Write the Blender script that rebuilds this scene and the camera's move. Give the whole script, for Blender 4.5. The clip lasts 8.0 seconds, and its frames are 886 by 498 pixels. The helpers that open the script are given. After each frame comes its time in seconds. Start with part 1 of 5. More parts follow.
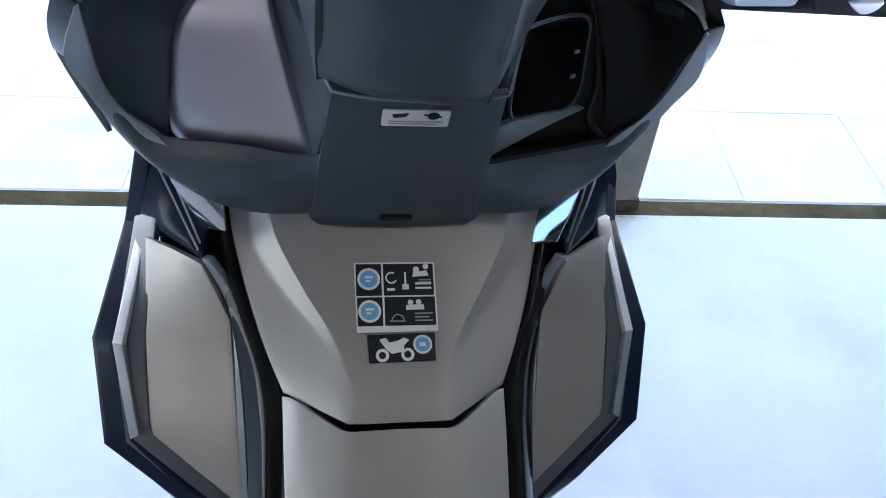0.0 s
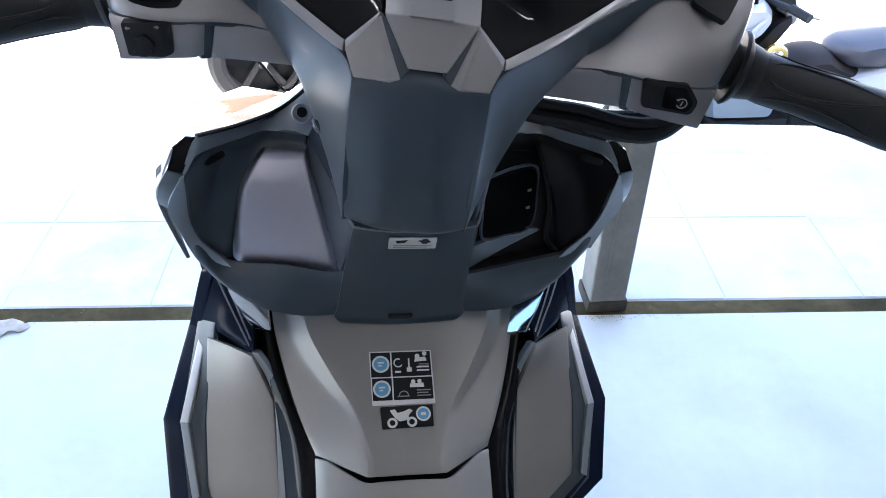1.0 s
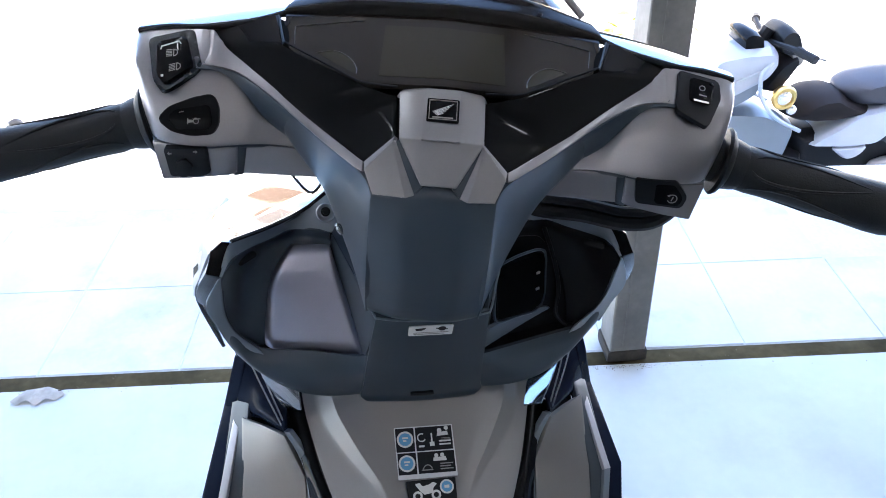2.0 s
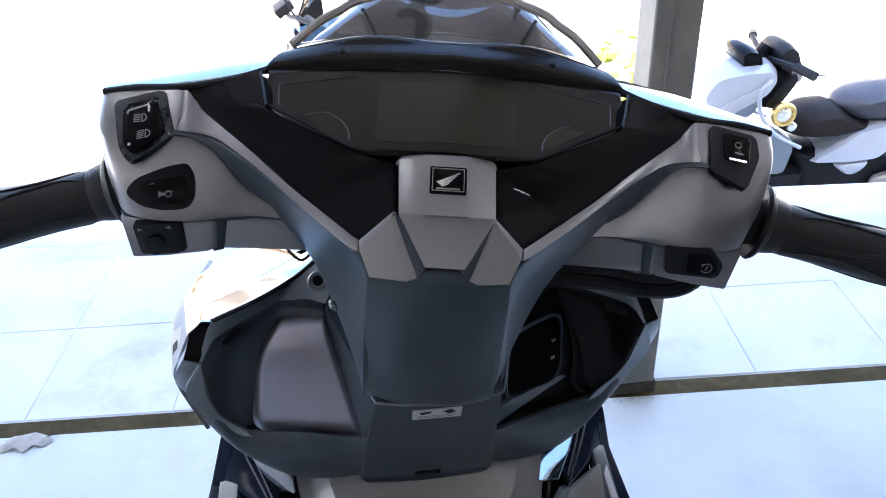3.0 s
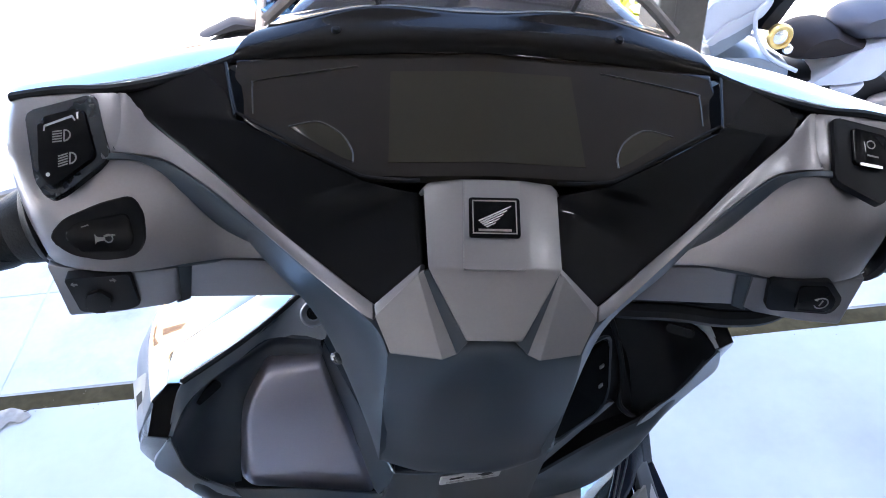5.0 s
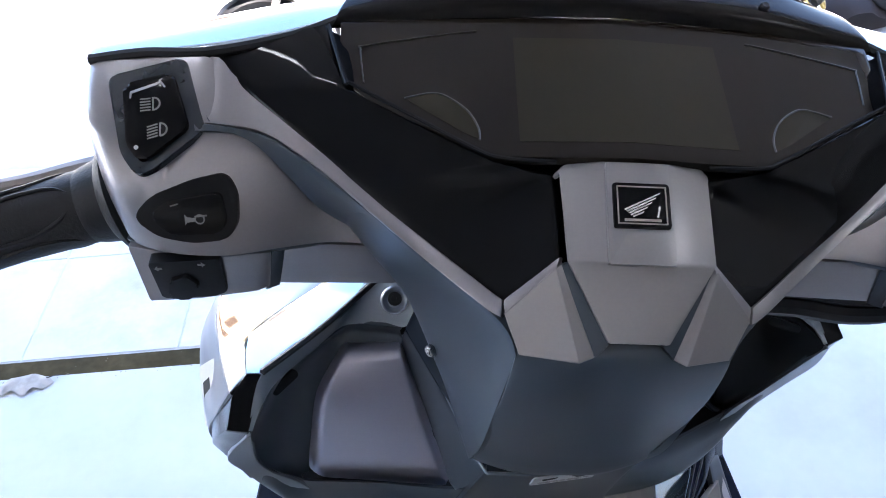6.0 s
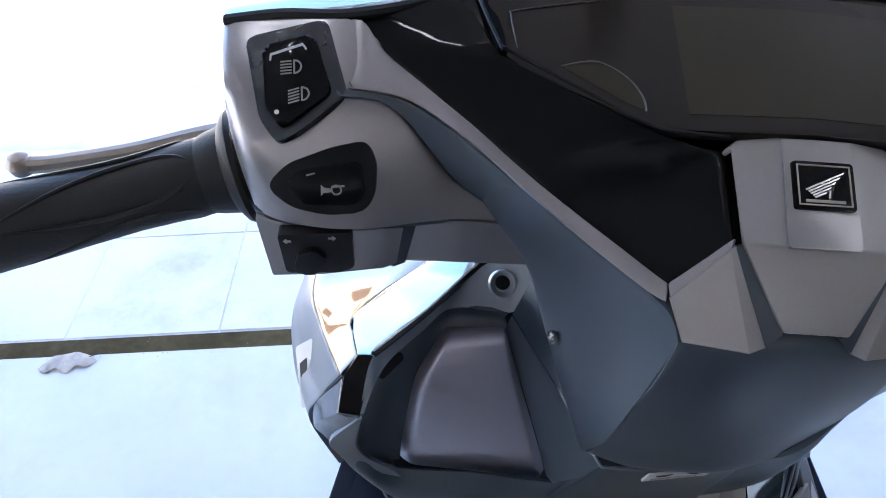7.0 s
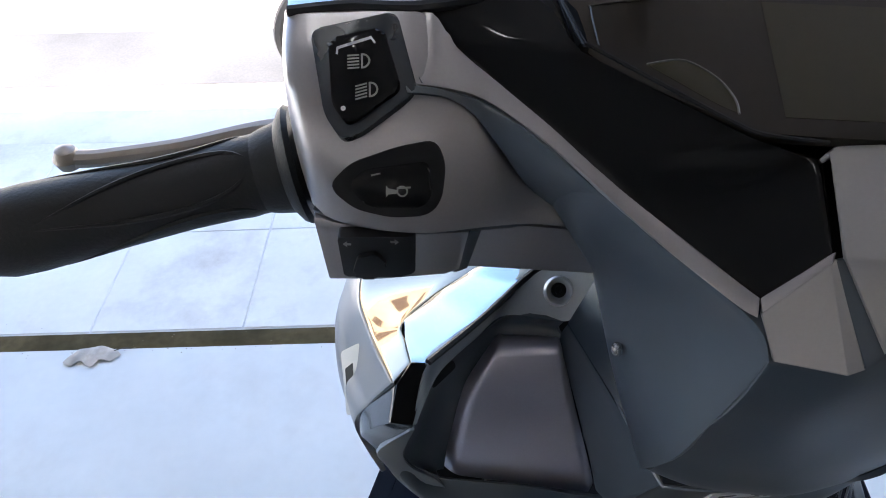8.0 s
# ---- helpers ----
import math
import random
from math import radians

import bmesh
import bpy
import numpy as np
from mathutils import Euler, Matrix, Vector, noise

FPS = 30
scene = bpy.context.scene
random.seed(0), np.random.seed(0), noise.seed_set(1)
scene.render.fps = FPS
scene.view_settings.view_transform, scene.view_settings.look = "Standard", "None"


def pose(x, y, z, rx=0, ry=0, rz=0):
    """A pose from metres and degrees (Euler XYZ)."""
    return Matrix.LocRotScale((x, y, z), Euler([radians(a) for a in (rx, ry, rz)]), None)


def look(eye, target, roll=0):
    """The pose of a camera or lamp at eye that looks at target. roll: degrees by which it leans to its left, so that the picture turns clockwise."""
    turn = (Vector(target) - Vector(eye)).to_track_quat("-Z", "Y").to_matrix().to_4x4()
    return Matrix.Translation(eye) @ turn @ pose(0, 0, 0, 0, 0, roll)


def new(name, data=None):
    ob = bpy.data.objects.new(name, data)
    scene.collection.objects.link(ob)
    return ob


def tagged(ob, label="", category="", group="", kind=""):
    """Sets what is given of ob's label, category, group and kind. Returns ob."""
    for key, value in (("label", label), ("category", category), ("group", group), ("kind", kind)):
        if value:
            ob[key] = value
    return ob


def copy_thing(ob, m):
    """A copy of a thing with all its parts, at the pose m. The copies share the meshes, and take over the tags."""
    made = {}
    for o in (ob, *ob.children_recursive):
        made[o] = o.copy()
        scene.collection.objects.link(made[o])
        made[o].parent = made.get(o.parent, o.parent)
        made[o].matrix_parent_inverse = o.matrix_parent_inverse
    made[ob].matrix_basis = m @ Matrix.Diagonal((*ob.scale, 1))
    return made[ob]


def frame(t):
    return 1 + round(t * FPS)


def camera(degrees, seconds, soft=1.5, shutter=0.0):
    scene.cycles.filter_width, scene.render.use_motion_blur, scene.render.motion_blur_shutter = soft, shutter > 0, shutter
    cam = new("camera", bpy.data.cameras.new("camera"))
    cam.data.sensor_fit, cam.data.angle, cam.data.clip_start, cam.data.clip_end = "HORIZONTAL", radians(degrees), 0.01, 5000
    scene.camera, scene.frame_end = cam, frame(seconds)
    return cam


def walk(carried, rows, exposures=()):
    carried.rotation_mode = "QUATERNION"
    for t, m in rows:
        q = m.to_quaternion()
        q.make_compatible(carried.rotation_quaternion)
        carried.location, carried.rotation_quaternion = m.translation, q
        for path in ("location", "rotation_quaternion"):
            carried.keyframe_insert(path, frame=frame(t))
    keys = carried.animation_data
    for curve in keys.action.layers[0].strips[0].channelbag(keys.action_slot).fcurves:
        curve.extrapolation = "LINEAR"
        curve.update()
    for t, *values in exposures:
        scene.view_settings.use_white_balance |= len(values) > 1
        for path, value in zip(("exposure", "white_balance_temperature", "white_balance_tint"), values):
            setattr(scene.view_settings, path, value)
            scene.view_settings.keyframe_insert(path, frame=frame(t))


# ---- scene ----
cam = camera(59.17, 8.0, soft=0.95)
ROWS = [
    (0.0, -0.0891, -0.2782, 1.1746, 44.78, -2.44, -9.92),
    (0.5, -0.0933, -0.3487, 1.2387, 50.09, -0.42, -10.66),
    (1.0, -0.1018, -0.3928, 1.2702, 52.71, -0.81, -10.64),
    (1.5, -0.1005, -0.4156, 1.3032, 55.21, 1.50, -10.03),
    (2.8, -0.1013, -0.3634, 1.3275, 56.56, 1.94, -11.43),
    (3.0, -0.0930, -0.3424, 1.3211, 57.07, 2.55, -11.38),
    (3.5, -0.0838, -0.2882, 1.3169, 54.34, 3.62, -12.55),
    (4.0, -0.0859, -0.2602, 1.3158, 53.58, 3.68, -13.67),
    (5.5, -0.1060, -0.1985, 1.2976, 50.35, 3.03, -13.34),
    (6.0, -0.1288, -0.1809, 1.2923, 49.50, 2.86, -12.47),
    (6.5, -0.1484, -0.1733, 1.2865, 49.38, 2.56, -11.17),
    (7.0, -0.1696, -0.1643, 1.2804, 49.07, 2.78, -10.04),
    (7.5, -0.1793, -0.1535, 1.2788, 48.62, 2.48, -8.40),
    (8.0, -0.1848, -0.1499, 1.2735, 49.18, 2.79, -8.26),
]
walk(cam, [(t, pose(x, y, z, rx, ry, rz)) for t, x, y, z, rx, ry, rz in ROWS],
     exposures=[(0.0, 3.50, 6450, 11), (1.5, 3.48, 6150, 13), (3.5, 3.13, 6420, 15), (5.5, 3.41, 6250, 17), (7.0, 3.27, 6250, 17), (8.0, 2.90, 6800, 14)])

# ---------------------------------------------------------------- light
world = bpy.data.worlds.new("daylight")
scene.world = world
world.use_nodes = True
wn = world.node_tree
sky = wn.nodes.new("ShaderNodeTexSky")
sky.sky_type, sky.sun_disc = "NISHITA", False
sky.sun_elevation, sky.sun_rotation = radians(66), radians(200)
wn.links.new(sky.outputs[0], wn.nodes["Background"].inputs[0])
wn.nodes["Background"].inputs[1].default_value = 0.15
sun = new("sun", bpy.data.lights.new("sun", "SUN"))
sun.data.energy, sun.data.angle, sun.data.color = 4.0, radians(0.5), (1.0, 0.94, 0.86)
sun.matrix_world = look((-1.5, -4.2, 10), (0, 0, 0))


# ---------------------------------------------------------------- materials
def material(name, colour, rough=0.5, metal=0.0, grain=0.0, scale=400.0, bump=0.0, patch=0.0, patch_scale=8.0, coat=0.0, spec=0.5, stain=0.0):
    m = bpy.data.materials.new(name)
    m.use_nodes = True
    nt = m.node_tree
    b = nt.nodes["Principled BSDF"]
    b.inputs["Roughness"].default_value, b.inputs["Metallic"].default_value = rough, metal
    b.inputs["Coat Weight"].default_value = coat
    b.inputs["Specular IOR Level"].default_value, b.inputs["IOR"].default_value = spec, 1.0 + spec
    b.inputs["Coat Roughness"].default_value = 0.06
    tc = nt.nodes.new("ShaderNodeTexCoord")
    fine = nt.nodes.new("ShaderNodeTexNoise")
    fine.inputs["Scale"].default_value, fine.inputs["Detail"].default_value = scale, 4
    broad = nt.nodes.new("ShaderNodeTexNoise")
    broad.inputs["Scale"].default_value, broad.inputs["Detail"].default_value = patch_scale, 6
    place = tc.outputs["Object"]
    if stain:
        place = nt.nodes.new("ShaderNodeNewGeometry").outputs["Position"]
    for n in (fine, broad):
        nt.links.new(place, n.inputs["Vector"])
    ramp = nt.nodes.new("ShaderNodeMapRange")
    ramp.inputs["To Min"].default_value, ramp.inputs["To Max"].default_value = 1 - grain, 1 + grain
    nt.links.new(fine.outputs["Fac"], ramp.inputs["Value"])
    ramp2 = nt.nodes.new("ShaderNodeMapRange")
    ramp2.inputs["From Min"].default_value, ramp2.inputs["From Max"].default_value = 0.3, 0.7
    ramp2.inputs["To Min"].default_value, ramp2.inputs["To Max"].default_value = 1 - patch, 1 + patch
    nt.links.new(broad.outputs["Fac"], ramp2.inputs["Value"])
    mul = nt.nodes.new("ShaderNodeMath")
    mul.operation = "MULTIPLY"
    nt.links.new(ramp.outputs[0], mul.inputs[0])
    nt.links.new(ramp2.outputs[0], mul.inputs[1])
    tint = nt.nodes.new("ShaderNodeVectorMath")
    tint.operation = "SCALE"
    tint.inputs[0].default_value = colour
    nt.links.new(mul.outputs[0], tint.inputs["Scale"])
    nt.links.new(tint.outputs[0], b.inputs["Base Color"])
    if stain:
        blot = nt.nodes.new("ShaderNodeTexNoise")
        blot.inputs["Scale"].default_value, blot.inputs["Detail"].default_value, blot.inputs["Roughness"].default_value = 2.6, 8, 0.65
        nt.links.new(place, blot.inputs["Vector"])
        edge = nt.nodes.new("ShaderNodeMapRange")
        edge.inputs["From Min"].default_value, edge.inputs["From Max"].default_value = 0.52, 0.72
        edge.inputs["To Min"].default_value, edge.inputs["To Max"].default_value = 0.0, stain
        nt.links.new(blot.outputs["Fac"], edge.inputs["Value"])
        mix = nt.nodes.new("ShaderNodeMix")
        mix.data_type = "RGBA"
        mix.inputs[7].default_value = (0.26, 0.22, 0.17, 1)
        nt.links.new(edge.outputs[0], mix.inputs[0])
        nt.links.new(tint.outputs[0], mix.inputs[6])
        nt.links.new(mix.outputs[2], b.inputs["Base Color"])
    if bump:
        bn = nt.nodes.new("ShaderNodeBump")
        bn.inputs["Strength"].default_value, bn.inputs["Distance"].default_value = bump, 0.001
        nt.links.new(fine.outputs["Fac"], bn.inputs["Height"])
        nt.links.new(bn.outputs[0], b.inputs["Normal"])
    return m


SILVER = material("satin_grey_paint", (0.242, 0.233, 0.242), 0.32, 0.85, 0.05, 900, 0.02, 0.04)
SILVER_WARM = material("satin_warm_grey_plastic", (0.212, 0.201, 0.188), 0.40, 0.5, 0.05, 900, 0.02, 0.05, spec=0.45)
NEUTRAL = material("satin_neutral_grey_plastic", (0.200, 0.194, 0.196), 0.31, 0.4, 0.05, 900, 0.02, 0.04)
LID = material("satin_mauve_grey_plastic", (0.37, 0.365, 0.425), 0.36, 0.8, 0.05, 900, 0.03, 0.04)
DARK = material("dark_slate_plastic", (0.026, 0.036, 0.047), 0.36, 0.0, 0.06, 1200, 0.03, 0.06, spec=0.48)
GLOSS = material("gloss_black_plastic", (0.0042, 0.0042, 0.0046), 0.03, 0.0, 0.0, 300, 0.0, 0.0, spec=0.26)
LIPBLACK = material("semi_gloss_black_edge", (0.012, 0.012, 0.013), 0.24, 0.0, 0.05, 300, 0.0, 0.05, spec=0.2)
RIMEND = material("gloss_dark_cap", (0.012, 0.016, 0.020), 0.16, 0.0, 0.1, 300, 0.0, 0.1)
COWL = material("gloss_deep_navy_cowl", (0.010, 0.016, 0.032), 0.05, 0.0, 0.05, 200, 0.0, 0.05, coat=1.0)
SMOKE_EDGE = material("smoked_moulded_edge", (0.25, 0.235, 0.225), 0.2, 0.0, 0.05, 200, 0.0, 0.05)
BROW_BLACK = material("satin_black_brow", (0.0075, 0.0068, 0.0062), 0.16, 0.0, 0.05, 900, 0.01, 0.05, spec=0.25)
# blue of the reflected sky put into the colour of a mirror
SKYGLOSS = material("sky_tinted_mirror_gloss", (0.32, 0.385, 0.42), 0.08, 0.9, 0.03, 200, 0.0, 0.03)
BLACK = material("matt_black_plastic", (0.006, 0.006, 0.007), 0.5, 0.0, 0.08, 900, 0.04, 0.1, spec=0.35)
NAVY = material("gloss_navy_paint", (0.005, 0.008, 0.018), 0.22, 0.0, 0.1, 300, 0.0, 0.1, spec=0.22)
RUBBER = material("black_rubber", (0.011, 0.011, 0.0115), 0.5, 0.0, 0.15, 700, 0.2, 0.1, spec=0.35)
PAVING = material("pale_paving", (0.585, 0.587, 0.56), 0.55, 0.0, 0.06, 60, 0.15, 0.09, 3.5, stain=0.6)
FLOOR = material("pale_smooth_concrete", (0.515, 0.53, 0.51), 0.42, 0.0, 0.05, 40, 0.08, 0.08, 3.0, stain=0.22)
GROOVE = material("dirty_kerb_stone", (0.066, 0.051, 0.026), 0.85, 0.0, 0.4, 50, 0.5, 0.5, 6.0, spec=0.2)
POST = material("weathered_steel_paint", (0.195, 0.18, 0.155), 0.6, 0.0, 0.14, 80, 0.2, 0.2, 10.0)


# mirror whose base colour carries the cream of reflected buildings
CREAMGLOSS = material("cream_tinted_mirror_gloss", (0.26, 0.225, 0.18), 0.06, 0.95, 0.03, 200, 0.0, 0.03)
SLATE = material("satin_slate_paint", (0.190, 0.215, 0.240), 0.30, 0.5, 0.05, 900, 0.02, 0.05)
SCREWCUP = material("satin_pale_cup", (0.30, 0.33, 0.37), 0.30, 0.6, 0.05, 900, 0.0, 0.05)
FAIRING = material("pale_slate_fairing_paint", (0.14, 0.15, 0.16), 0.3, 0.3, 0.05, 900, 0.0, 0.05)
GARNISH = material("dark_mirror_trim", (0.36, 0.37, 0.39), 0.06, 0.9, 0.03, 200, 0.0, 0.03)
# the shade inside recesses, held in a near-zero base colour
PIT = material("recess_shade_black", (0.0025, 0.0025, 0.0025), 0.7, 0.0, 0.1, 300, 0.0, 0.1, spec=0.15)
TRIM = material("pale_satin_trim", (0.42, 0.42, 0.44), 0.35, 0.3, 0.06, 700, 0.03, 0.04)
GLASS_BLACK = material("smoked_instrument_glass", (0.0125, 0.0100, 0.0078), 0.10, 0.0, 0.05, 200, 0.0, 0.1, spec=0.3)
LCD = material("dead_lcd", (0.021, 0.018, 0.011), 0.16, 0.0, 0.04, 500, 0.0, 0.05, spec=0.3)
RIMLINE = material("smoked_moulded_line", (0.034, 0.031, 0.026), 0.3, 0.0, 0.05, 300, 0.0, 0.05)
WHITE = material("white_print", (0.52, 0.52, 0.50), 0.5, 0.0, 0.05, 800, 0.0, 0.05)
GREYPRINT = material("grey_print", (0.19, 0.185, 0.175), 0.5, 0.0, 0.05, 800, 0.0, 0.05)
BLUE = material("blue_print", (0.08, 0.26, 0.46), 0.45, 0.0, 0.05, 800, 0.0, 0.05)
LABELGREY = material("silver_label", (0.50, 0.50, 0.50), 0.4, 0.2, 0.06, 800, 0.0, 0.05)
BADGE = material("bright_badge_metal", (0.75, 0.73, 0.68), 0.22, 0.9, 0.04, 900, 0.0, 0.04)
STEEL = material("dull_lever_metal", (0.27, 0.235, 0.21), 0.45, 0.5, 0.08, 400, 0.05, 0.1)
RUST = material("rusty_plate", (0.045, 0.036, 0.026), 0.85, 0.0, 0.4, 120, 0.6, 0.3, 25.0)
CRUMB = material("brown_dirt", (0.20, 0.165, 0.115), 0.9, 0.0, 0.3, 200, 0.0, 0.2)
SEAT = material("grey_vinyl_seat", (0.045, 0.045, 0.055), 0.55, 0.0, 0.12, 300, 0.2, 0.1)
VINYL = material("brown_black_vinyl", (0.018, 0.014, 0.013), 0.6, 0.0, 0.12, 300, 0.2, 0.12, spec=0.3)
BIKE_WHITE = material("pearl_white_paint", (0.42, 0.44, 0.48), 0.3, 0.2, 0.04, 200, 0.0, 0.05, coat=0.5)
DRYLEAF = material("pale_dry_leaf", (0.40, 0.36, 0.31), 0.8, 0.0, 0.2, 90, 0.4, 0.2, 20.0)
BIKE_BLUE = material("deep_blue_paint", (0.012, 0.035, 0.075), 0.25, 0.1, 0.04, 200, 0.0, 0.08, coat=0.5)
GOLD = material("gold_alloy", (0.65, 0.45, 0.16), 0.3, 0.8, 0.06, 200, 0.0, 0.05)
LEAF = material("yellow_green_leaf", (0.34, 0.38, 0.02), 0.5, 0.0, 0.15, 60, 0.1, 0.2)
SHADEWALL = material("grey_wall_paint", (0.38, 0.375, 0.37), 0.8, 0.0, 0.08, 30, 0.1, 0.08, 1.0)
CEILING = material("painted_ceiling", (0.30, 0.30, 0.305), 0.8, 0.0, 0.05, 30, 0.1, 0.05, 1.0)
WALLPAINT = material("pale_wall_paint", (0.68, 0.68, 0.69), 0.8, 0.0, 0.05, 30, 0.1, 0.05, 1.0)
CREAM = material("sunlit_cream_render", (0.62, 0.52, 0.38), 0.85, 0.0, 0.08, 20, 0.2, 0.12, 0.5)
BROWNPATCH = material("reflected_brown_patch", (0.13, 0.085, 0.058), 0.6, 0.0, 0.2, 30, 0.2, 0.2, 1.5)
STREET = material("sunlit_street_concrete", (0.70, 0.69, 0.66), 0.8, 0.0, 0.08, 20, 0.2, 0.08, 0.6)
STREET_SHADOW = material("grey_street_shadow", (0.075, 0.077, 0.082), 0.9, 0.0, 0.25, 90, 0.4, 0.25, 1.2)
DARKBACK = material("dark_reflected_surface", (0.075, 0.072, 0.070), 0.35, 0.0, 0.08, 40, 0.05, 0.1, 2.0)
JOINT = material("dusty_joint", (0.56, 0.56, 0.54), 0.9, 0.0, 0.12, 80, 0.2, 0.12, 4.0)


def clear_pane(name, tint):
    m = bpy.data.materials.new(name)
    m.use_nodes = True
    nt = m.node_tree
    clear, gloss = nt.nodes.new("ShaderNodeBsdfTransparent"), nt.nodes.new("ShaderNodeBsdfGlossy")
    clear.inputs["Color"].default_value = (*tint, 1)
    gloss.inputs["Roughness"].default_value = 0.03
    fresnel, mixed = nt.nodes.new("ShaderNodeFresnel"), nt.nodes.new("ShaderNodeMixShader")
    fresnel.inputs["IOR"].default_value = 1.5
    nt.links.new(fresnel.outputs[0], mixed.inputs[0])
    nt.links.new(clear.outputs[0], mixed.inputs[1])
    nt.links.new(gloss.outputs[0], mixed.inputs[2])
    nt.links.new(mixed.outputs[0], nt.nodes["Material Output"].inputs["Surface"])
    return m


TUBE = bpy.data.materials.new("lit_tube")
TUBE.use_nodes = True
TUBE.node_tree.nodes["Principled BSDF"].inputs["Emission Color"].default_value = (0.92, 0.98, 1.0, 1)
TUBE.node_tree.nodes["Principled BSDF"].inputs["Emission Strength"].default_value = 7.0
SCREEN = clear_pane("smoked_clear_plastic", (0.86, 0.84, 0.82))


# ---------------------------------------------------------------- mesh helpers
def link(name, bm, mat, parent=None, label="", angle=35):
    me = bpy.data.meshes.new(name)
    bm.to_mesh(me)
    bm.free()
    me.materials.append(mat)
    me.shade_smooth()
    me.set_sharp_from_angle(angle=radians(angle))
    ob = new(name, me)
    if parent is not None:
        ob.parent = parent
    if label:
        ob["label"] = label
    return ob


def part(name, bm, mat, parent, label="", angle=35):
    return link(name, bm, mat, parent, label, angle)


def skin(verts, faces, thick=0.003, bevel=0.0015, mirror=False, m=None, subdiv=0, smooth=0.0):
    """A plate of the given faces, thickened away from its face side, its sharp edges rounded."""
    bm = bmesh.new()
    vs = [bm.verts.new(v) for v in verts]
    for f in faces:
        bm.faces.new([vs[i] for i in f])
    if mirror:
        ms = [v if abs(v.co.x) < 1e-5 else bm.verts.new((-v.co.x, v.co.y, v.co.z)) for v in vs]
        for f in faces:
            bm.faces.new([ms[i] for i in reversed(f)])
    bmesh.ops.recalc_face_normals(bm, faces=bm.faces)
    up = sum((f.normal.z - f.normal.y for f in bm.faces), 0.0)
    if up < 0:
        bmesh.ops.reverse_faces(bm, faces=bm.faces)
    if subdiv:
        bmesh.ops.subdivide_edges(bm, edges=bm.edges, cuts=subdiv, use_grid_fill=True, smooth=smooth)
    if thick:
        bm.normal_update()
        top = list(bm.faces)
        rim = [e for e in bm.edges if e.is_boundary]
        low = {v: bm.verts.new(v.co - v.normal * thick) for v in list(bm.verts)}
        for f in top:
            bm.faces.new([low[v] for v in reversed(f.verts)])
        for e in rim:
            l = e.link_loops[0]
            a, b = l.vert, l.link_loop_next.vert
            bm.faces.new([b, a, low[a], low[b]])
    if bevel:
        bm.normal_update()
        edges = [e for e in bm.edges if len(e.link_faces) == 2 and e.calc_face_angle(0) > 0.25]
        bmesh.ops.bevel(bm, geom=edges, offset=bevel, segments=2, profile=0.6, affect="EDGES", clamp_overlap=True)
    if m is not None:
        bm.transform(m)
    return bm


def box(sx, sy, sz, m=None, bevel=0.002, seg=2):
    bm = bmesh.new()
    bmesh.ops.create_cube(bm, size=1)
    bmesh.ops.scale(bm, vec=(sx, sy, sz), verts=bm.verts)
    if bevel:
        bmesh.ops.bevel(bm, geom=list(bm.edges), offset=bevel, segments=seg, profile=0.7, affect="EDGES", clamp_overlap=True)
    if m is not None:
        bm.transform(m)
    return bm


def lathe(profile, m=None, seg=32):
    """A turned solid: profile of (radius, height) along z."""
    bm = bmesh.new()
    rings = []
    for r, z in profile:
        rings.append([bm.verts.new((max(r, 1e-5) * math.cos(2 * math.pi * i / seg), max(r, 1e-5) * math.sin(2 * math.pi * i / seg), z)) for i in range(seg)])
    for a, b in zip(rings, rings[1:]):
        for i in range(seg):
            bm.faces.new([a[i], a[(i + 1) % seg], b[(i + 1) % seg], b[i]])
    bm.faces.new(list(reversed(rings[0])))
    bm.faces.new(rings[-1])
    if m is not None:
        bm.transform(m)
    return bm



def curve_points(pts, n, straight=False):
    """n + 1 points along a smooth (or straight-legged) line through pts."""
    pts = [Vector(p) for p in pts]
    out = []
    for k in range(n + 1):
        s = k / n * (len(pts) - 1)
        i = min(int(s), len(pts) - 2)
        t = s - i
        if straight:
            out.append(pts[i].lerp(pts[i + 1], t))
            continue
        a, b, c, d = pts[max(i - 1, 0)], pts[i], pts[i + 1], pts[min(i + 2, len(pts) - 1)]
        out.append(0.5 * ((2 * b) + (c - a) * t + (2 * a - 5 * b + 4 * c - d) * t * t + (3 * b - a - 3 * c + d) * t ** 3))
    return out


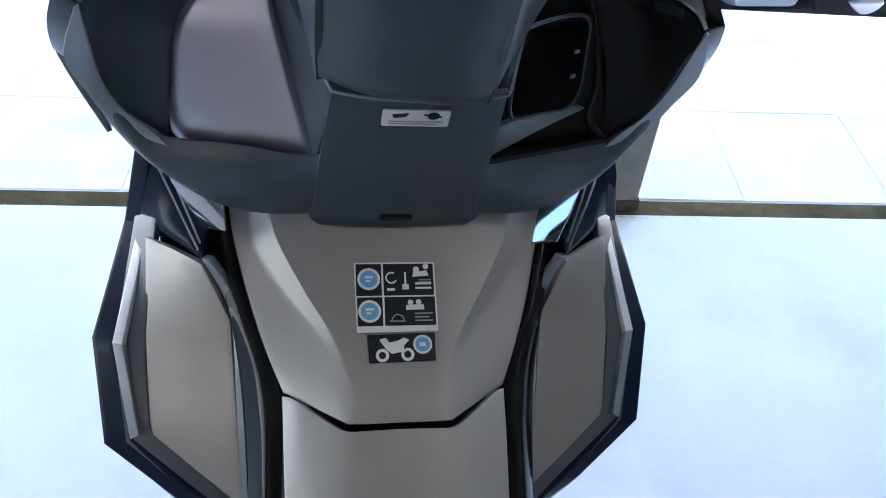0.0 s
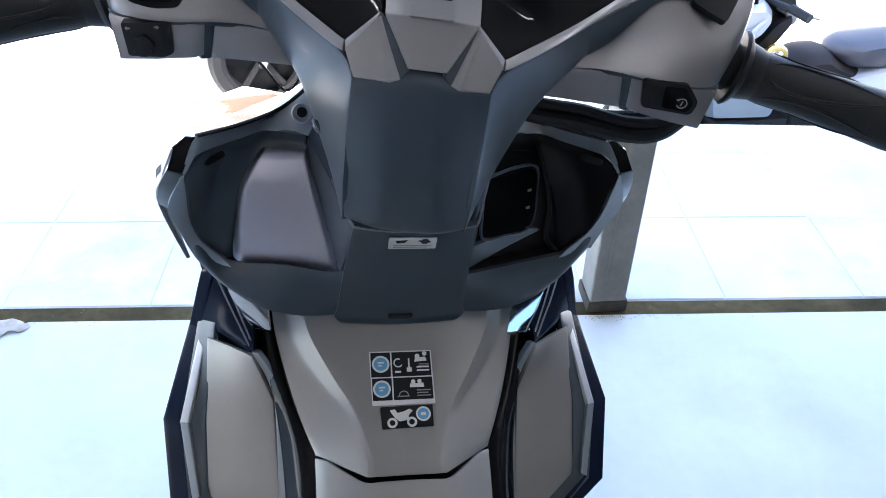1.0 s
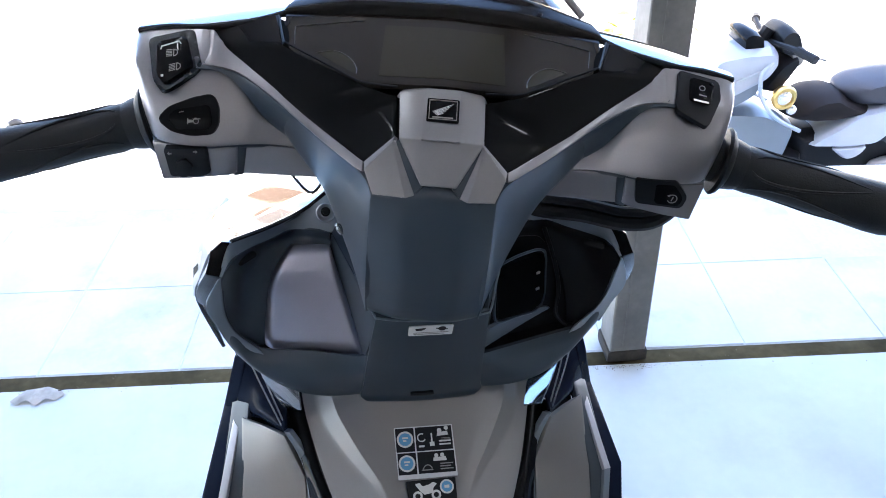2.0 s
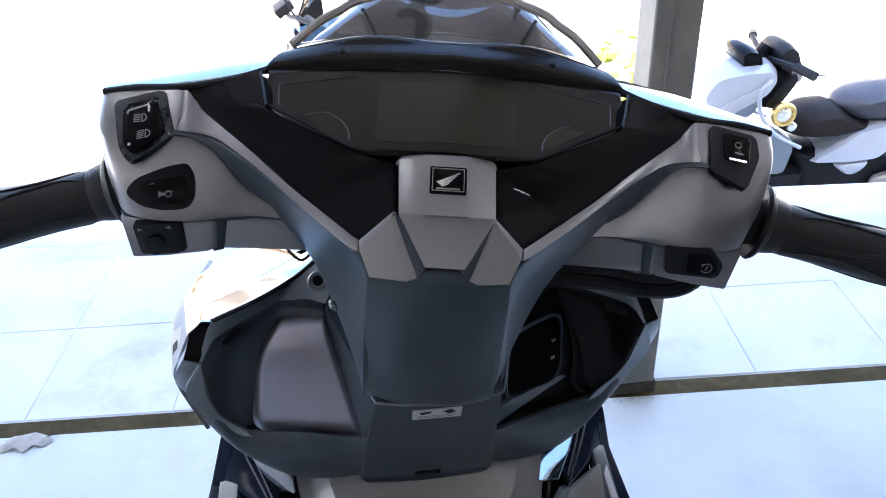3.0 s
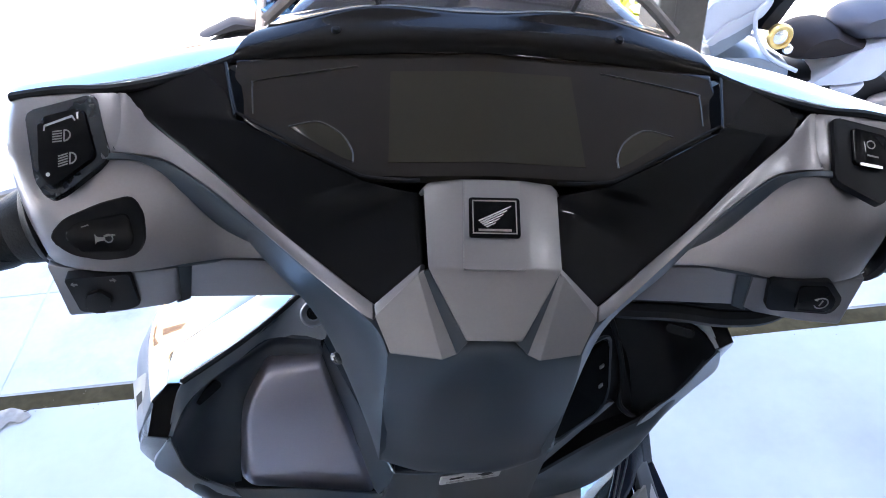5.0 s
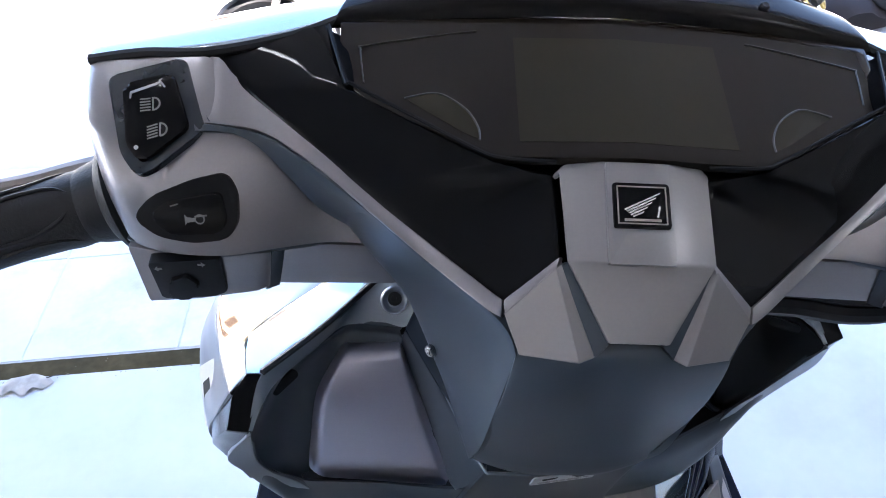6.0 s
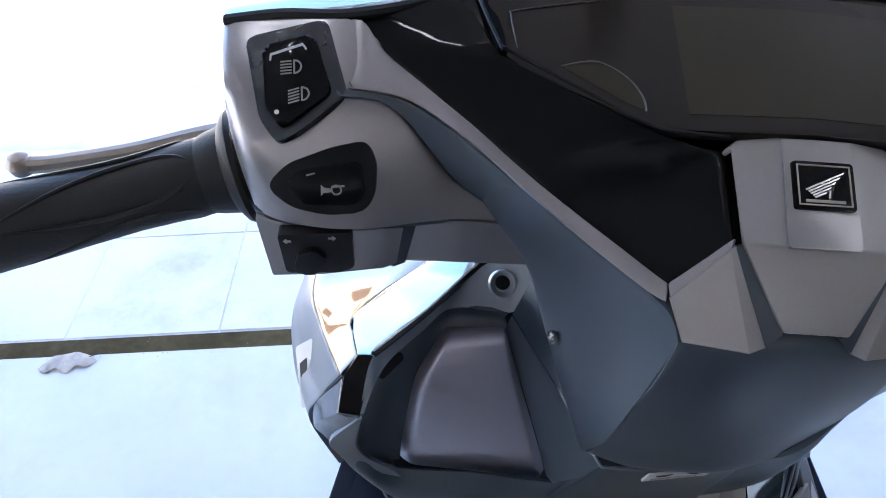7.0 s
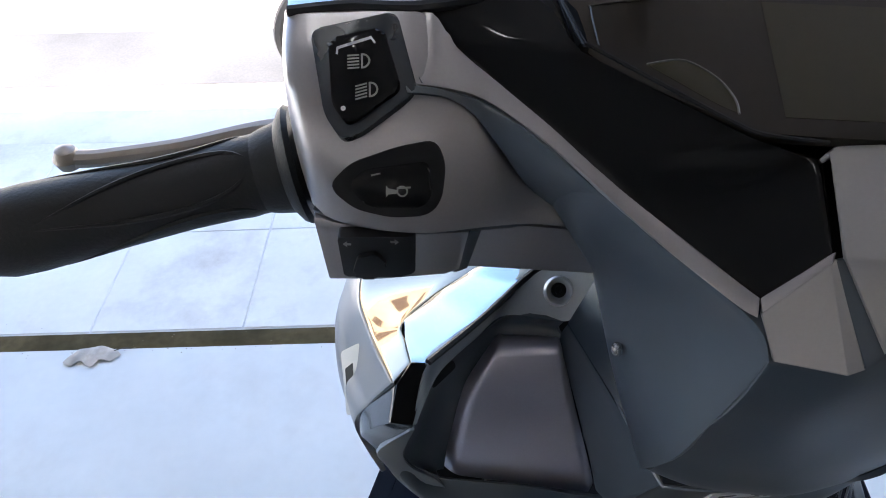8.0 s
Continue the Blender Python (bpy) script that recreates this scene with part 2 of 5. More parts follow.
def loft(curves, nu=16, nv=12, thick=0.003, bevel=0.0012, m=None, hard_u=False, hard_v=False, flip=None):
    """A smooth plate through a grid of curves, thickened away from the rider and rounded along its rim."""
    rows = [curve_points(c, nu, hard_u) for c in curves]
    cols = [curve_points([r[i] for r in rows], nv, hard_v) for i in range(nu + 1)]
    bm = bmesh.new()
    grid = [[bm.verts.new(cols[i][j]) for i in range(nu + 1)] for j in range(nv + 1)]
    for j in range(nv):
        for i in range(nu):
            bm.faces.new([grid[j][i], grid[j][i + 1], grid[j + 1][i + 1], grid[j + 1][i]])
    bm.normal_update()
    up = sum(((f.normal.z - f.normal.y) * f.calc_area() for f in bm.faces), 0.0)
    if (up < 0) if flip is None else flip:
        bmesh.ops.reverse_faces(bm, faces=bm.faces)
    bm.normal_update()
    if thick:
        top = list(bm.faces)
        rim = [e for e in bm.edges if e.is_boundary]
        low = {v: bm.verts.new(v.co - v.normal * thick) for v in list(bm.verts)}
        for f in top:
            bm.faces.new([low[v] for v in reversed(f.verts)])
        side = []
        for e in rim:
            l = e.link_loops[0]
            a, b = l.vert, l.link_loop_next.vert
            side.append(bm.faces.new([b, a, low[a], low[b]]))
        if bevel:
            bm.normal_update()
            bmesh.ops.bevel(bm, geom=rim, offset=bevel, segments=2, profile=0.6, affect="EDGES", clamp_overlap=True)
    if m is not None:
        bm.transform(m)
    return bm


def other_side(bm):
    """The same piece for the scooter's other side."""
    twin = bm.copy()
    twin.transform(Matrix.Diagonal((-1, 1, 1, 1)))
    bmesh.ops.reverse_faces(twin, faces=twin.faces)
    return twin


def on_bars(bm):
    """Moves a piece drawn on level bars to the turned, slightly tilted handlebar, whose ends droop."""
    for v in bm.verts:
        v.co.x *= 0.975 if v.co.x > 0 else 1.0
        v.co.z -= 0.0385 * abs(v.co.x)
    bm.transform(BARS)
    return bm


def drawn_in(bm):
    """The upper fairing's right wing, swept a little further forward and down than the left one."""
    for v in bm.verts:
        k = max(v.co.x - 0.05, 0.0) * min(max((v.co.z - 0.84) / 0.05, 0.0), 1.0)
        v.co += Vector((0.03, 0.20, -0.12)) * k
    return bm


def pair(name, bm, mat, parent, label="", bars=False, angle=35):
    """A part on both sides of the scooter: a mesh each."""
    twin = other_side(bm)
    if bars:
        on_bars(bm), on_bars(twin)
    else:
        drawn_in(twin)
    return part(name, bm, mat, parent, label, angle), part(name, twin, mat, parent, label, angle)


def face_frame(o, u, v):
    """A flat working frame: its x along u, its y near v, its z out of the face."""
    u, v = Vector(u).normalized(), Vector(v)
    n = u.cross(v).normalized()
    v = n.cross(u)
    return Matrix(((u.x, v.x, n.x, o[0]), (u.y, v.y, n.y, o[1]), (u.z, v.z, n.z, o[2]), (0, 0, 0, 1)))


def rounded(pts, r, seg=4):
    """A flat outline with its corners rounded."""
    out = []
    n = len(pts)
    for i in range(n):
        p, a, b = Vector(pts[i]), Vector(pts[i - 1]), Vector(pts[(i + 1) % n])
        k = min(r, (a - p).length * 0.45, (b - p).length * 0.45)
        s, e = p + (a - p).normalized() * k, p + (b - p).normalized() * k
        for j in range(seg + 1):
            t = j / seg
            out.append((1 - t) ** 2 * s + 2 * t * (1 - t) * p + t * t * e)
    return out


def chip(pts, lo, hi, m, bevel=0.0006, r=0.0, scale=0.001, dome=0.0):
    """A flat piece of the given outline (in millimetres) from height lo to hi over a face."""
    pts = rounded(pts, r) if r else [Vector(p) for p in pts]
    bm = bmesh.new()
    if sum(a[0] * b[1] - b[0] * a[1] for a, b in zip(pts, pts[1:] + pts[:1])) < 0:
        pts = pts[::-1]
    a = [bm.verts.new((p[0] * scale, p[1] * scale, lo * scale)) for p in pts]
    b = [bm.verts.new((p[0] * scale, p[1] * scale, hi * scale)) for p in pts]
    cap = bm.faces.new(b)
    bm.faces.new(a[::-1])
    for i in range(len(a)):
        bm.faces.new([a[i], a[(i + 1) % len(a)], b[(i + 1) % len(a)], b[i]])
    if bevel:
        bmesh.ops.bevel(bm, geom=list(cap.edges), offset=bevel, segments=2, profile=0.6, affect="EDGES", clamp_overlap=True)
    bm.transform(m)
    return bm


def joined(*bms):
    """Several shapes as the one mesh of one printed sign or part."""
    out = bmesh.new()
    for b in bms:
        me = bpy.data.meshes.new("shape")
        b.to_mesh(me)
        b.free()
        out.from_mesh(me)
        bpy.data.meshes.remove(me)
    return out


def ring(cx, cy, r0, r1, lo, hi, m, seg=28, a0=0.0, a1=360.0, scale=0.001):
    """A flat ring or arc, in millimetres over a face."""
    bm = bmesh.new()
    full = abs(a1 - a0) > 359
    n = seg if full else seg + 1
    rows = []
    for k in range(n):
        a = radians(a0 + (a1 - a0) * k / seg)
        c, s = math.cos(a), math.sin(a)
        rows.append([bm.verts.new(((cx + r * c) * scale, (cy + r * s) * scale, z * scale)) for r, z in ((r0, lo), (r0, hi), (r1, hi), (r1, lo))])
    for k in range(n if full else n - 1):
        p, q = rows[k], rows[(k + 1) % n]
        for i in range(4):
            bm.faces.new([p[i], p[(i + 1) % 4], q[(i + 1) % 4], q[i]])
    if not full:
        bm.faces.new(rows[0])
        bm.faces.new(rows[-1][::-1])
    bmesh.ops.recalc_face_normals(bm, faces=bm.faces)
    bm.transform(m)
    return bm


def disc(cx, cy, r, lo, hi, m, seg=28):
    return chip([(cx + r * math.cos(2 * math.pi * k / seg), cy + r * math.sin(2 * math.pi * k / seg)) for k in range(seg)], lo, hi, m, 0.0)


def bar(x0, y0, x1, y1, w, lo, hi, m):
    d = Vector((x1 - x0, y1 - y0)).normalized()
    n = Vector((-d.y, d.x)) * w / 2
    a, b = Vector((x0, y0)), Vector((x1, y1))
    return chip([a + n, a - n, b - n, b + n], lo, hi, m, 0.0)


def tube(path, radius, seg=10, n=24, m=None):
    """A bent round rod; radius may be a list along it."""
    pts = curve_points(path, n)
    bm = bmesh.new()
    rings = []
    for k, p in enumerate(pts):
        d = (pts[min(k + 1, n)] - pts[max(k - 1, 0)]).normalized()
        a = d.orthogonal().normalized() if k == 0 else (rings_a - d * rings_a.dot(d)).normalized()
        rings_a = a
        b = d.cross(a)
        if isinstance(radius, (list, tuple)):
            s = k / n * (len(radius) - 1)
            i = min(int(s), len(radius) - 2)
            r = radius[i] + (radius[i + 1] - radius[i]) * (s - i)
        else:
            r = radius
        rings.append([bm.verts.new(p + (a * math.cos(2 * math.pi * j / seg) + b * math.sin(2 * math.pi * j / seg)) * r) for j in range(seg)])
    for p, q in zip(rings, rings[1:]):
        for j in range(seg):
            bm.faces.new([p[j], p[(j + 1) % seg], q[(j + 1) % seg], q[j]])
    bm.faces.new(rings[0][::-1])
    bm.faces.new(rings[-1])
    bmesh.ops.recalc_face_normals(bm, faces=bm.faces)
    if m is not None:
        bm.transform(m)
    return bm


# ---------------------------------------------------------------- ground and post
TURN = pose(0, 1.0347, 0, 0, 0, -8.68)     # the kerb's line
EDGE = pose(0, 2.04, 0, 0, 0, -11.0)      # where the raised forecourt ends


def sheet(name, corners, z, mat, label, category, deep=0.0):
    bm = bmesh.new()
    vs = [bm.verts.new((x, y, z)) for x, y in corners]
    f = bm.faces.new(vs)
    if deep:
        low = [bm.verts.new((x, y, z - deep)) for x, y in corners]
        for i in range(len(vs)):
            bm.faces.new([low[i], low[(i + 1) % len(vs)], vs[(i + 1) % len(vs)], vs[i]])
    bm.normal_update()
    if f.normal.z < 0:
        bmesh.ops.reverse_faces(bm, faces=bm.faces)
    return tagged(link(name, bm, mat), label, category, kind="structure")


def along(frame_m, x, y):
    p = frame_m @ Vector((x, y, 0))
    return p.x, p.y


sheet("ground", [(-300, -200), (300, -200), (300, 400), (-300, 400)], -0.80, STREET, "sunlit pale street lying below the forecourt", "ground")
# shadow band on the street, painted as a thin dark grey sheet
sheet("road", [along(EDGE, -14, 1.62), along(EDGE, -0.1, 1.62), along(EDGE, -0.1, 2.30), along(EDGE, -14, 2.36)], -0.795, STREET_SHADOW, "grey band of shadow painted along the street", "road", 0.004)
sheet("forecourt_floor", [along(TURN, -9, -8), along(TURN, 9, -8), along(TURN, 9, -0.030), along(TURN, -9, -0.030)], 0.0, FLOOR,
      "smooth pale bluish concrete floor under the scooter", "floor", 0.8)
tagged(link("kerb", box(18, 0.052, 0.06, TURN @ pose(0, -0.004, -0.032), 0.004), GROOVE), "dirty brown strip of stone between floor and paving", "kerb", kind="structure")
sheet("paving_bed", [along(TURN, -9, 0.022), along(TURN, 9, 0.022), along(EDGE, 9, -0.2), along(EDGE, -9, -0.2)], -0.003, JOINT,
      "dusty bed under the pale paving slabs", "paving", 0.79)
tagged(link("edge_kerb", box(18, 0.2, 0.80, EDGE @ pose(0, -0.1, -0.402), 0.01), PAVING), "pale concrete edge of the raised forecourt", "kerb", kind="structure")

post = new("post")
tagged(post, "square weathered grey steel post standing on the kerb", "post")
post.matrix_world = pose(0.574, 0.974, 0, 0, 0, -5.4)
shaft = box(0.088, 0.088, 3.0, pose(0, 0, 1.5), 0.008, 3)
part("shaft", shaft, POST, post)
part("weld_seam", box(0.006, 0.004, 2.9, pose(-0.012, -0.045, 1.5), 0.0015), POST, post, "raised seam along the post")
part("base_plate", box(0.100, 0.096, 0.034, pose(0, 0, 0.017), 0.009), RUST, post, "rusty, dirt-crusted foot of the post")

# shop front added behind and above, out of view, for shade and reflections: roof on the posts, back wall; a low house
# across the street
tagged(link("ceiling", box(18, 5.7, 0.12, TURN @ pose(0, -2.2, 2.86), 0.0), CEILING), "unseen painted roof that shades the forecourt", "ceiling", kind="structure")
# dark sheet added out of view, for the lid and housings to reflect
sheet("unseen_dark_floor", [along(TURN, -9, -8), along(TURN, 9, -8), along(TURN, 9, -3.9), along(TURN, -9, -3.9)], 0.004, DARKBACK, "unseen dark floor added behind the forecourt to darken reflections", "floor")
tagged(link("wall_back", box(18, 0.2, 5.0, TURN @ pose(0, -5.1, 1.7), 0.0), WALLPAINT), "unseen painted wall added behind the forecourt", "wall", kind="structure")
house = tagged(link("wall_across", box(40, 0.3, 4.0, TURN @ pose(0, 14, 1.2), 0.0), CREAM), "cream rendered wall across the street with added brown panels", "wall", kind="structure")
# brown boxes added only to give the fairing's reflection its brown patches
for x, wide, tall in ((-9.4, 0.9, 2.3), (-7.6, 1.2, 1.4), (-4.1, 0.9, 2.3), (-2.4, 1.2, 1.4)):
    part("shutter", box(wide, 0.06, tall, TURN @ pose(x, 13.83, 0.05 + tall / 2 if tall > 2 else 0.9 + tall / 2), 0.01), BROWNPATCH, house, "brown panel added for brown patches in the reflections")

# added out of view to keep sky light off the right side
tagged(link("unseen_side_wall", box(0.15, 5.9, 2.8, TURN @ pose(1.95, -3.05, 1.40), 0.0), SHADEWALL), "unseen grey wall added to block sky light from the right", "wall", kind="structure")

# added dark panels, unseen, that darken the lower part of the switch housings
tagged(link("unseen_dark_panels", joined(box(18, 0.03, 1.25, TURN @ pose(0, -4.985, 0.629), 0.004), box(0.03, 4.8, 1.25, TURN @ pose(1.860, -2.50, 0.629), 0.004)), DARKBACK), "unseen dark panels added low on the walls to darken reflections", "wall", kind="structure")

lamp = tagged(new("ceiling_lamp"), "short white tube lamp under the forecourt roof", "lamp", "tube lamps under the roof")
lamp.matrix_world = pose(-0.62, 0.52, 2.72, 0, 0, 90)
part("lamp_housing", box(0.50, 0.06, 0.04, pose(0, 0, 0.05), 0.006), WALLPAINT, lamp)
part("lamp_tube", lathe([(.006, -.22), (.015, -.215), (.016, -.20), (.016, .20), (.015, .215), (.006, .22)], pose(0, 0, 0.012, 0, 90, 0), 20), TUBE, lamp, "lit white tube")
copy_thing(lamp, pose(1.15, -0.62, 2.72, 0, 0, 90))

leaf = tagged(new("dry_leaf"), "crumpled pale brown dry leaf lying beside the kerb", "leaf")
leaf.matrix_world = TURN @ pose(-.855, -.050, .0015, 0, 0, 8)
part("blade", loft([[(-.060, -.010, .002), (-.040, -.024, .003), (-.020, -.016, .005), (.004, -.034, .003), (.024, -.018, .005), (.046, -.024, .002), (.066, -.008, .001)],
                    [(-.050, .002, .004), (-.035, -.002, .009), (-.015, .002, .007), (.005, -.004, .011), (.025, .002, .007), (.045, -.002, .008), (.058, .002, .003)],
                    [(-.036, .016, .003), (-.028, .020, .006), (-.012, .018, .008), (.006, .022, .005), (.022, .020, .008), (.036, .016, .004), (.048, .010, .002)]], 36, 10, 0.0008, 0.0), DRYLEAF, leaf)
part("stalk", tube([(.05, .002, .006), (.07, .008, .004), (.085, .006, .002)], .0012, 6, 8), RUST, leaf)

# crumbs and dirt gathered along the kerb and round the foot of the post
crumb = random.Random(11)
verts, faces = [], []
for k in range(300):
    if k < 110:
        x, y = 0.60 + crumb.gauss(0, .06), -.034 - abs(crumb.gauss(0, .008))
    else:
        x, y = crumb.uniform(-1.6, 1.6), -.026 + abs(crumb.gauss(0, .010)) * (-1 if crumb.random() < .75 else 5)
    p = TURN @ Vector((x, y, 0))
    r, a, z = crumb.uniform(.0006, .0020), crumb.uniform(0, 6.28), 0.0
    n = len(verts)
    for j in range(4):
        q = r * crumb.uniform(.6, 1.2)
        verts.append((p.x + q * math.cos(a + 1.57 * j), p.y + q * math.sin(a + 1.57 * j), z))
    verts.append((p.x, p.y, z + r * crumb.uniform(.4, .9)))
    faces += [(n + j, n + (j + 1) % 4, n + 4) for j in range(4)]
me = bpy.data.meshes.new("kerb_dirt")
me.from_pydata(verts, [], faces)
me.materials.append(CRUMB)
tagged(new("kerb_dirt", me), "brown crumbs of dirt gathered along the kerb", "dirt", kind="stuff")

# ---------------------------------------------------------------- the scooter
scooter = tagged(new("scooter"), "parked motor scooter in satin grey, slate and gloss black plastic", "scooter")
scooter.matrix_world = pose(-0.1069, 0.0359, -0.0057, 1.495, 4.1, -2.884)
MH = pose(0, 0, 0, 0, 0, -8.45) @ pose(-0.0045, 0, 0)     # the bars, turned a little to the right
BARS = MH @ pose(0, 0, 1.12, 0, 2.2, 0) @ pose(0, 0, -1.12)

# satin switch housings at both ends of the bar cover
HOUSING = [
    [(-.189, .100, 1.143), (-.190, .090, 1.132), (-.187, .080, 1.114), (-.184, .072, 1.100)],
    [(-.197, .086, 1.151), (-.1955, .070, 1.140), (-.1915, .058, 1.118), (-.187, .052, 1.100)],
    [(-.195, .070, 1.157), (-.1925, .051, 1.146), (-.187, .038, 1.124), (-.1815, .0345, 1.100)],
    [(-.175, .0675, 1.160), (-.172, .0495, 1.148), (-.168, .0335, 1.126), (-.165, .0265, 1.100)],
    [(-.150, .0645, 1.162), (-.150, .0435, 1.1475), (-.146, .0325, 1.126), (-.143, .0250, 1.100)],
    [(-.131, .0560, 1.149), (-.128, .0455, 1.1415), (-.124, .0365, 1.122), (-.122, .0300, 1.100)],
    [(-.113, .0500, 1.128), (-.111, .0455, 1.121), (-.108, .0405, 1.110), (-.106, .0355, 1.098)],
    [(-.094, .0440, 1.106), (-.093, .0430, 1.103), (-.092, .0410, 1.099), (-.091, .0390, 1.0945)],
]
pair("switch_housing", loft(HOUSING, 14, 28, 0.003, 0.001), SILVER, scooter, bars=True)
# lower boxes under the housings
BOX = [
    [(-.186, .070, 1.0985), (-.180, .066, 1.074)],
    [(-.1825, .032, 1.0985), (-.1765, .0265, 1.0735)],
    [(-.160, .0265, 1.0985), (-.157, .0265, 1.0750)],
    [(-.136, .0275, 1.0985), (-.134, .0290, 1.0770)],
    [(-.127, .0290, 1.0982), (-.129, .0305, 1.0785)],
]
pair("switch_box", loft(BOX, 4, 12, 0.006, 0.0015, hard_v=True), SILVER, scooter, bars=True)
STEP = [[(-.127, .0300, 1.0980), (-.131, .0315, 1.0755)], [(-.122, .0345, 1.0978), (-.126, .0355, 1.0745)]]
pair("box_step", loft(STEP, 2, 2, 0.005, 0.0008), DARK, scooter, bars=True)
BOX2 = [
    [(-.129, .0350, 1.0976), (-.133, .0360, 1.0750)],
    [(-.105, .0360, 1.0965), (-.105, .0365, 1.0745)],
    [(-.086, .0385, 1.0935), (-.078, .0375, 1.0735)],
]
pair("box_filler", loft(BOX2, 4, 8, 0.006, 0.0012), SILVER, scooter, bars=True)
pair("seam", loft([[(-.183, .034, 1.1005), (-.165, .0268, 1.1005), (-.143, .0255, 1.1005), (-.122, .0305, 1.0998), (-.106, .0362, 1.0975), (-.090, .0395, 1.0942)],
                   [(-.183, .036, 1.0970), (-.165, .0288, 1.0970), (-.143, .0275, 1.0970), (-.122, .0325, 1.0963), (-.106, .0382, 1.0940), (-.090, .0415, 1.0910)]], 20, 2, 0.004, 0.0005), DARK, scooter, bars=True)

# the pale band that runs down both arms of the V and round its tips
BAND = [
    [(-.157, .0682, 1.1578), (-.146, .0640, 1.1622), (-.137, .0575, 1.1540), (-.122, .0465, 1.1475), (-.105, .0335, 1.1402), (-.075, .0110, 1.1265), (-.050, -.0088, 1.1180), (-.0432, -.0141, 1.1160)],
    [(-.157, .0577, 1.1503), (-.146, .0538, 1.1550), (-.135, .0508, 1.1505), (-.120, .0405, 1.1440), (-.103, .0292, 1.1367), (-.073, .0078, 1.1230), (-.050, -.0114, 1.1155), (-.0432, -.0160, 1.1140)],
    [(-.157, .0477, 1.1443), (-.146, .0425, 1.1475), (-.130, .0425, 1.1448), (-.116, .0350, 1.1410), (-.100, .0250, 1.1343), (-.072, .0048, 1.1203), (-.050, -.0134, 1.1130), (-.0432, -.0178, 1.1114)],
]
pair("arm_band", loft(BAND, 28, 6, 0.004, 0.0012), SILVER, scooter, bars=True)
# the arm's own face, looking back and down
ARM = [
    [(-.148, .0480, 1.1455), (-.130, .0462, 1.1425), (-.100, .0257, 1.1334), (-.072, .0055, 1.1194), (-.0440, -.0174, 1.1098), (-.0372, -.0240, 1.0990)],
    [(-.148, .0482, 1.1445), (-.132, .0470, 1.1405), (-.104, .0335, 1.1240), (-.078, .0170, 1.1070), (-.053, .0000, 1.0915), (-.0385, -.0195, 1.0760)],
    [(-.150, .0455, 1.1470), (-.133, .0462, 1.1388), (-.108, .0425, 1.1155), (-.088, .0360, 1.0905), (-.062, .0250, 1.0650), (-.0395, -.0125, 1.0480)],
    [(-.150, .0500, 1.1460), (-.131, .0510, 1.1360), (-.104, .0480, 1.1110), (-.080, .0420, 1.0760), (-.064, .0420, 1.0350), (-.0405, -.0020, 1.0130)],
    [(-.130, .0700, 1.1400), (-.110, .0680, 1.1250), (-.090, .0650, 1.0950), (-.072, .0600, 1.0500), (-.056, .0480, 1.0050), (-.0412, .0175, 0.9765)],
]
pair("arm_face", loft(ARM, 26, 18, 0.003, 0.0006), DARK, scooter, bars=True)
NECK = [
    [(-.0370, -.0170, 1.1050), (-.0165, -.0170, 1.1080), (0, -.0170, 1.1090), (.0165, -.0170, 1.1080), (.0370, -.0170, 1.1050)],
    [(-.0374, -.0220, 1.1010), (-.0165, -.0250, 1.1050), (0, -.0258, 1.1065), (.0165, -.0250, 1.1050), (.0374, -.0220, 1.1010)],
    [(-.0378, -.0240, 1.0960), (-.0165, -.0280, 1.0970), (0, -.0285, 1.0980), (.0165, -.0280, 1.0970), (.0378, -.0240, 1.0960)],
    [(-.0385, -.0205, 1.0740), (-.0200, -.0250, 1.0760), (0, -.0255, 1.0770), (.0200, -.0250, 1.0760), (.0385, -.0205, 1.0740)],
    [(-.0395, -.0110, 1.0450), (-.0210, -.0160, 1.0450), (0, -.0165, 1.0450), (.0210, -.0160, 1.0450), (.0395, -.0110, 1.0450)],
    [(-.0402, .0010, 1.0130), (-.0210, -.0040, 1.0110), (0, -.0050, 1.0100), (.0210, -.0040, 1.0110), (.0402, .0010, 1.0130)],
    [(-.0400, .0135, .9820), (-.0210, .0085, .9790), (0, .0075, .9780), (.0210, .0085, .9790), (.0400, .0135, .9820)],
    [(-.0400, .0300, .9740), (-.0210, .0270, .9720), (0, .0260, .9710), (.0210, .0270, .9720), (.0400, .0300, .9740)],
]
part("steering_cover", on_bars(loft(NECK, 24, 30, 0.003, 0.0006)), DARK, scooter, "dark slate cover below the bars")

GROOVE_LINE = [[(-.1525, .0426, 1.1474), (-.1433, .0426, 1.1470), (-.1372, .0424, 1.1457), (-.1280, .0413, 1.1436), (-.1160, .0348, 1.1398), (-.1030, .0264, 1.1343), (-.0850, .0160, 1.1248)],
               [(-.1515, .0402, 1.1460), (-.1433, .0406, 1.1455), (-.1372, .0410, 1.1438), (-.1295, .0400, 1.1390), (-.1205, .0384, 1.1284), (-.1084, .0384, 1.1122), (-.0930, .0430, 1.0970)]]
pair("band_groove", loft(GROOVE_LINE, 28, 4, 0.0012, 0.0003, m=pose(0, -.0005, .0002)), DARK, scooter, bars=True)

# gloss black V panels, crowned a little and rolled over along their edges
PANEL_LOW = [(-.153, .0690, 1.1615), (-.137, .0560, 1.1520), (-.105, .0320, 1.1382), (-.075, .0095, 1.1256), (-.0430, -.0143, 1.1142)]
PANEL_HIGH = [(-.1065, .0770, 1.1694), (-.0970, .0445, 1.1612), (-.0740, .0316, 1.1562), (-.0460, .0178, 1.1500), (-.0255, .0180, 1.1440), (-.0250, -.0092, 1.1296)]
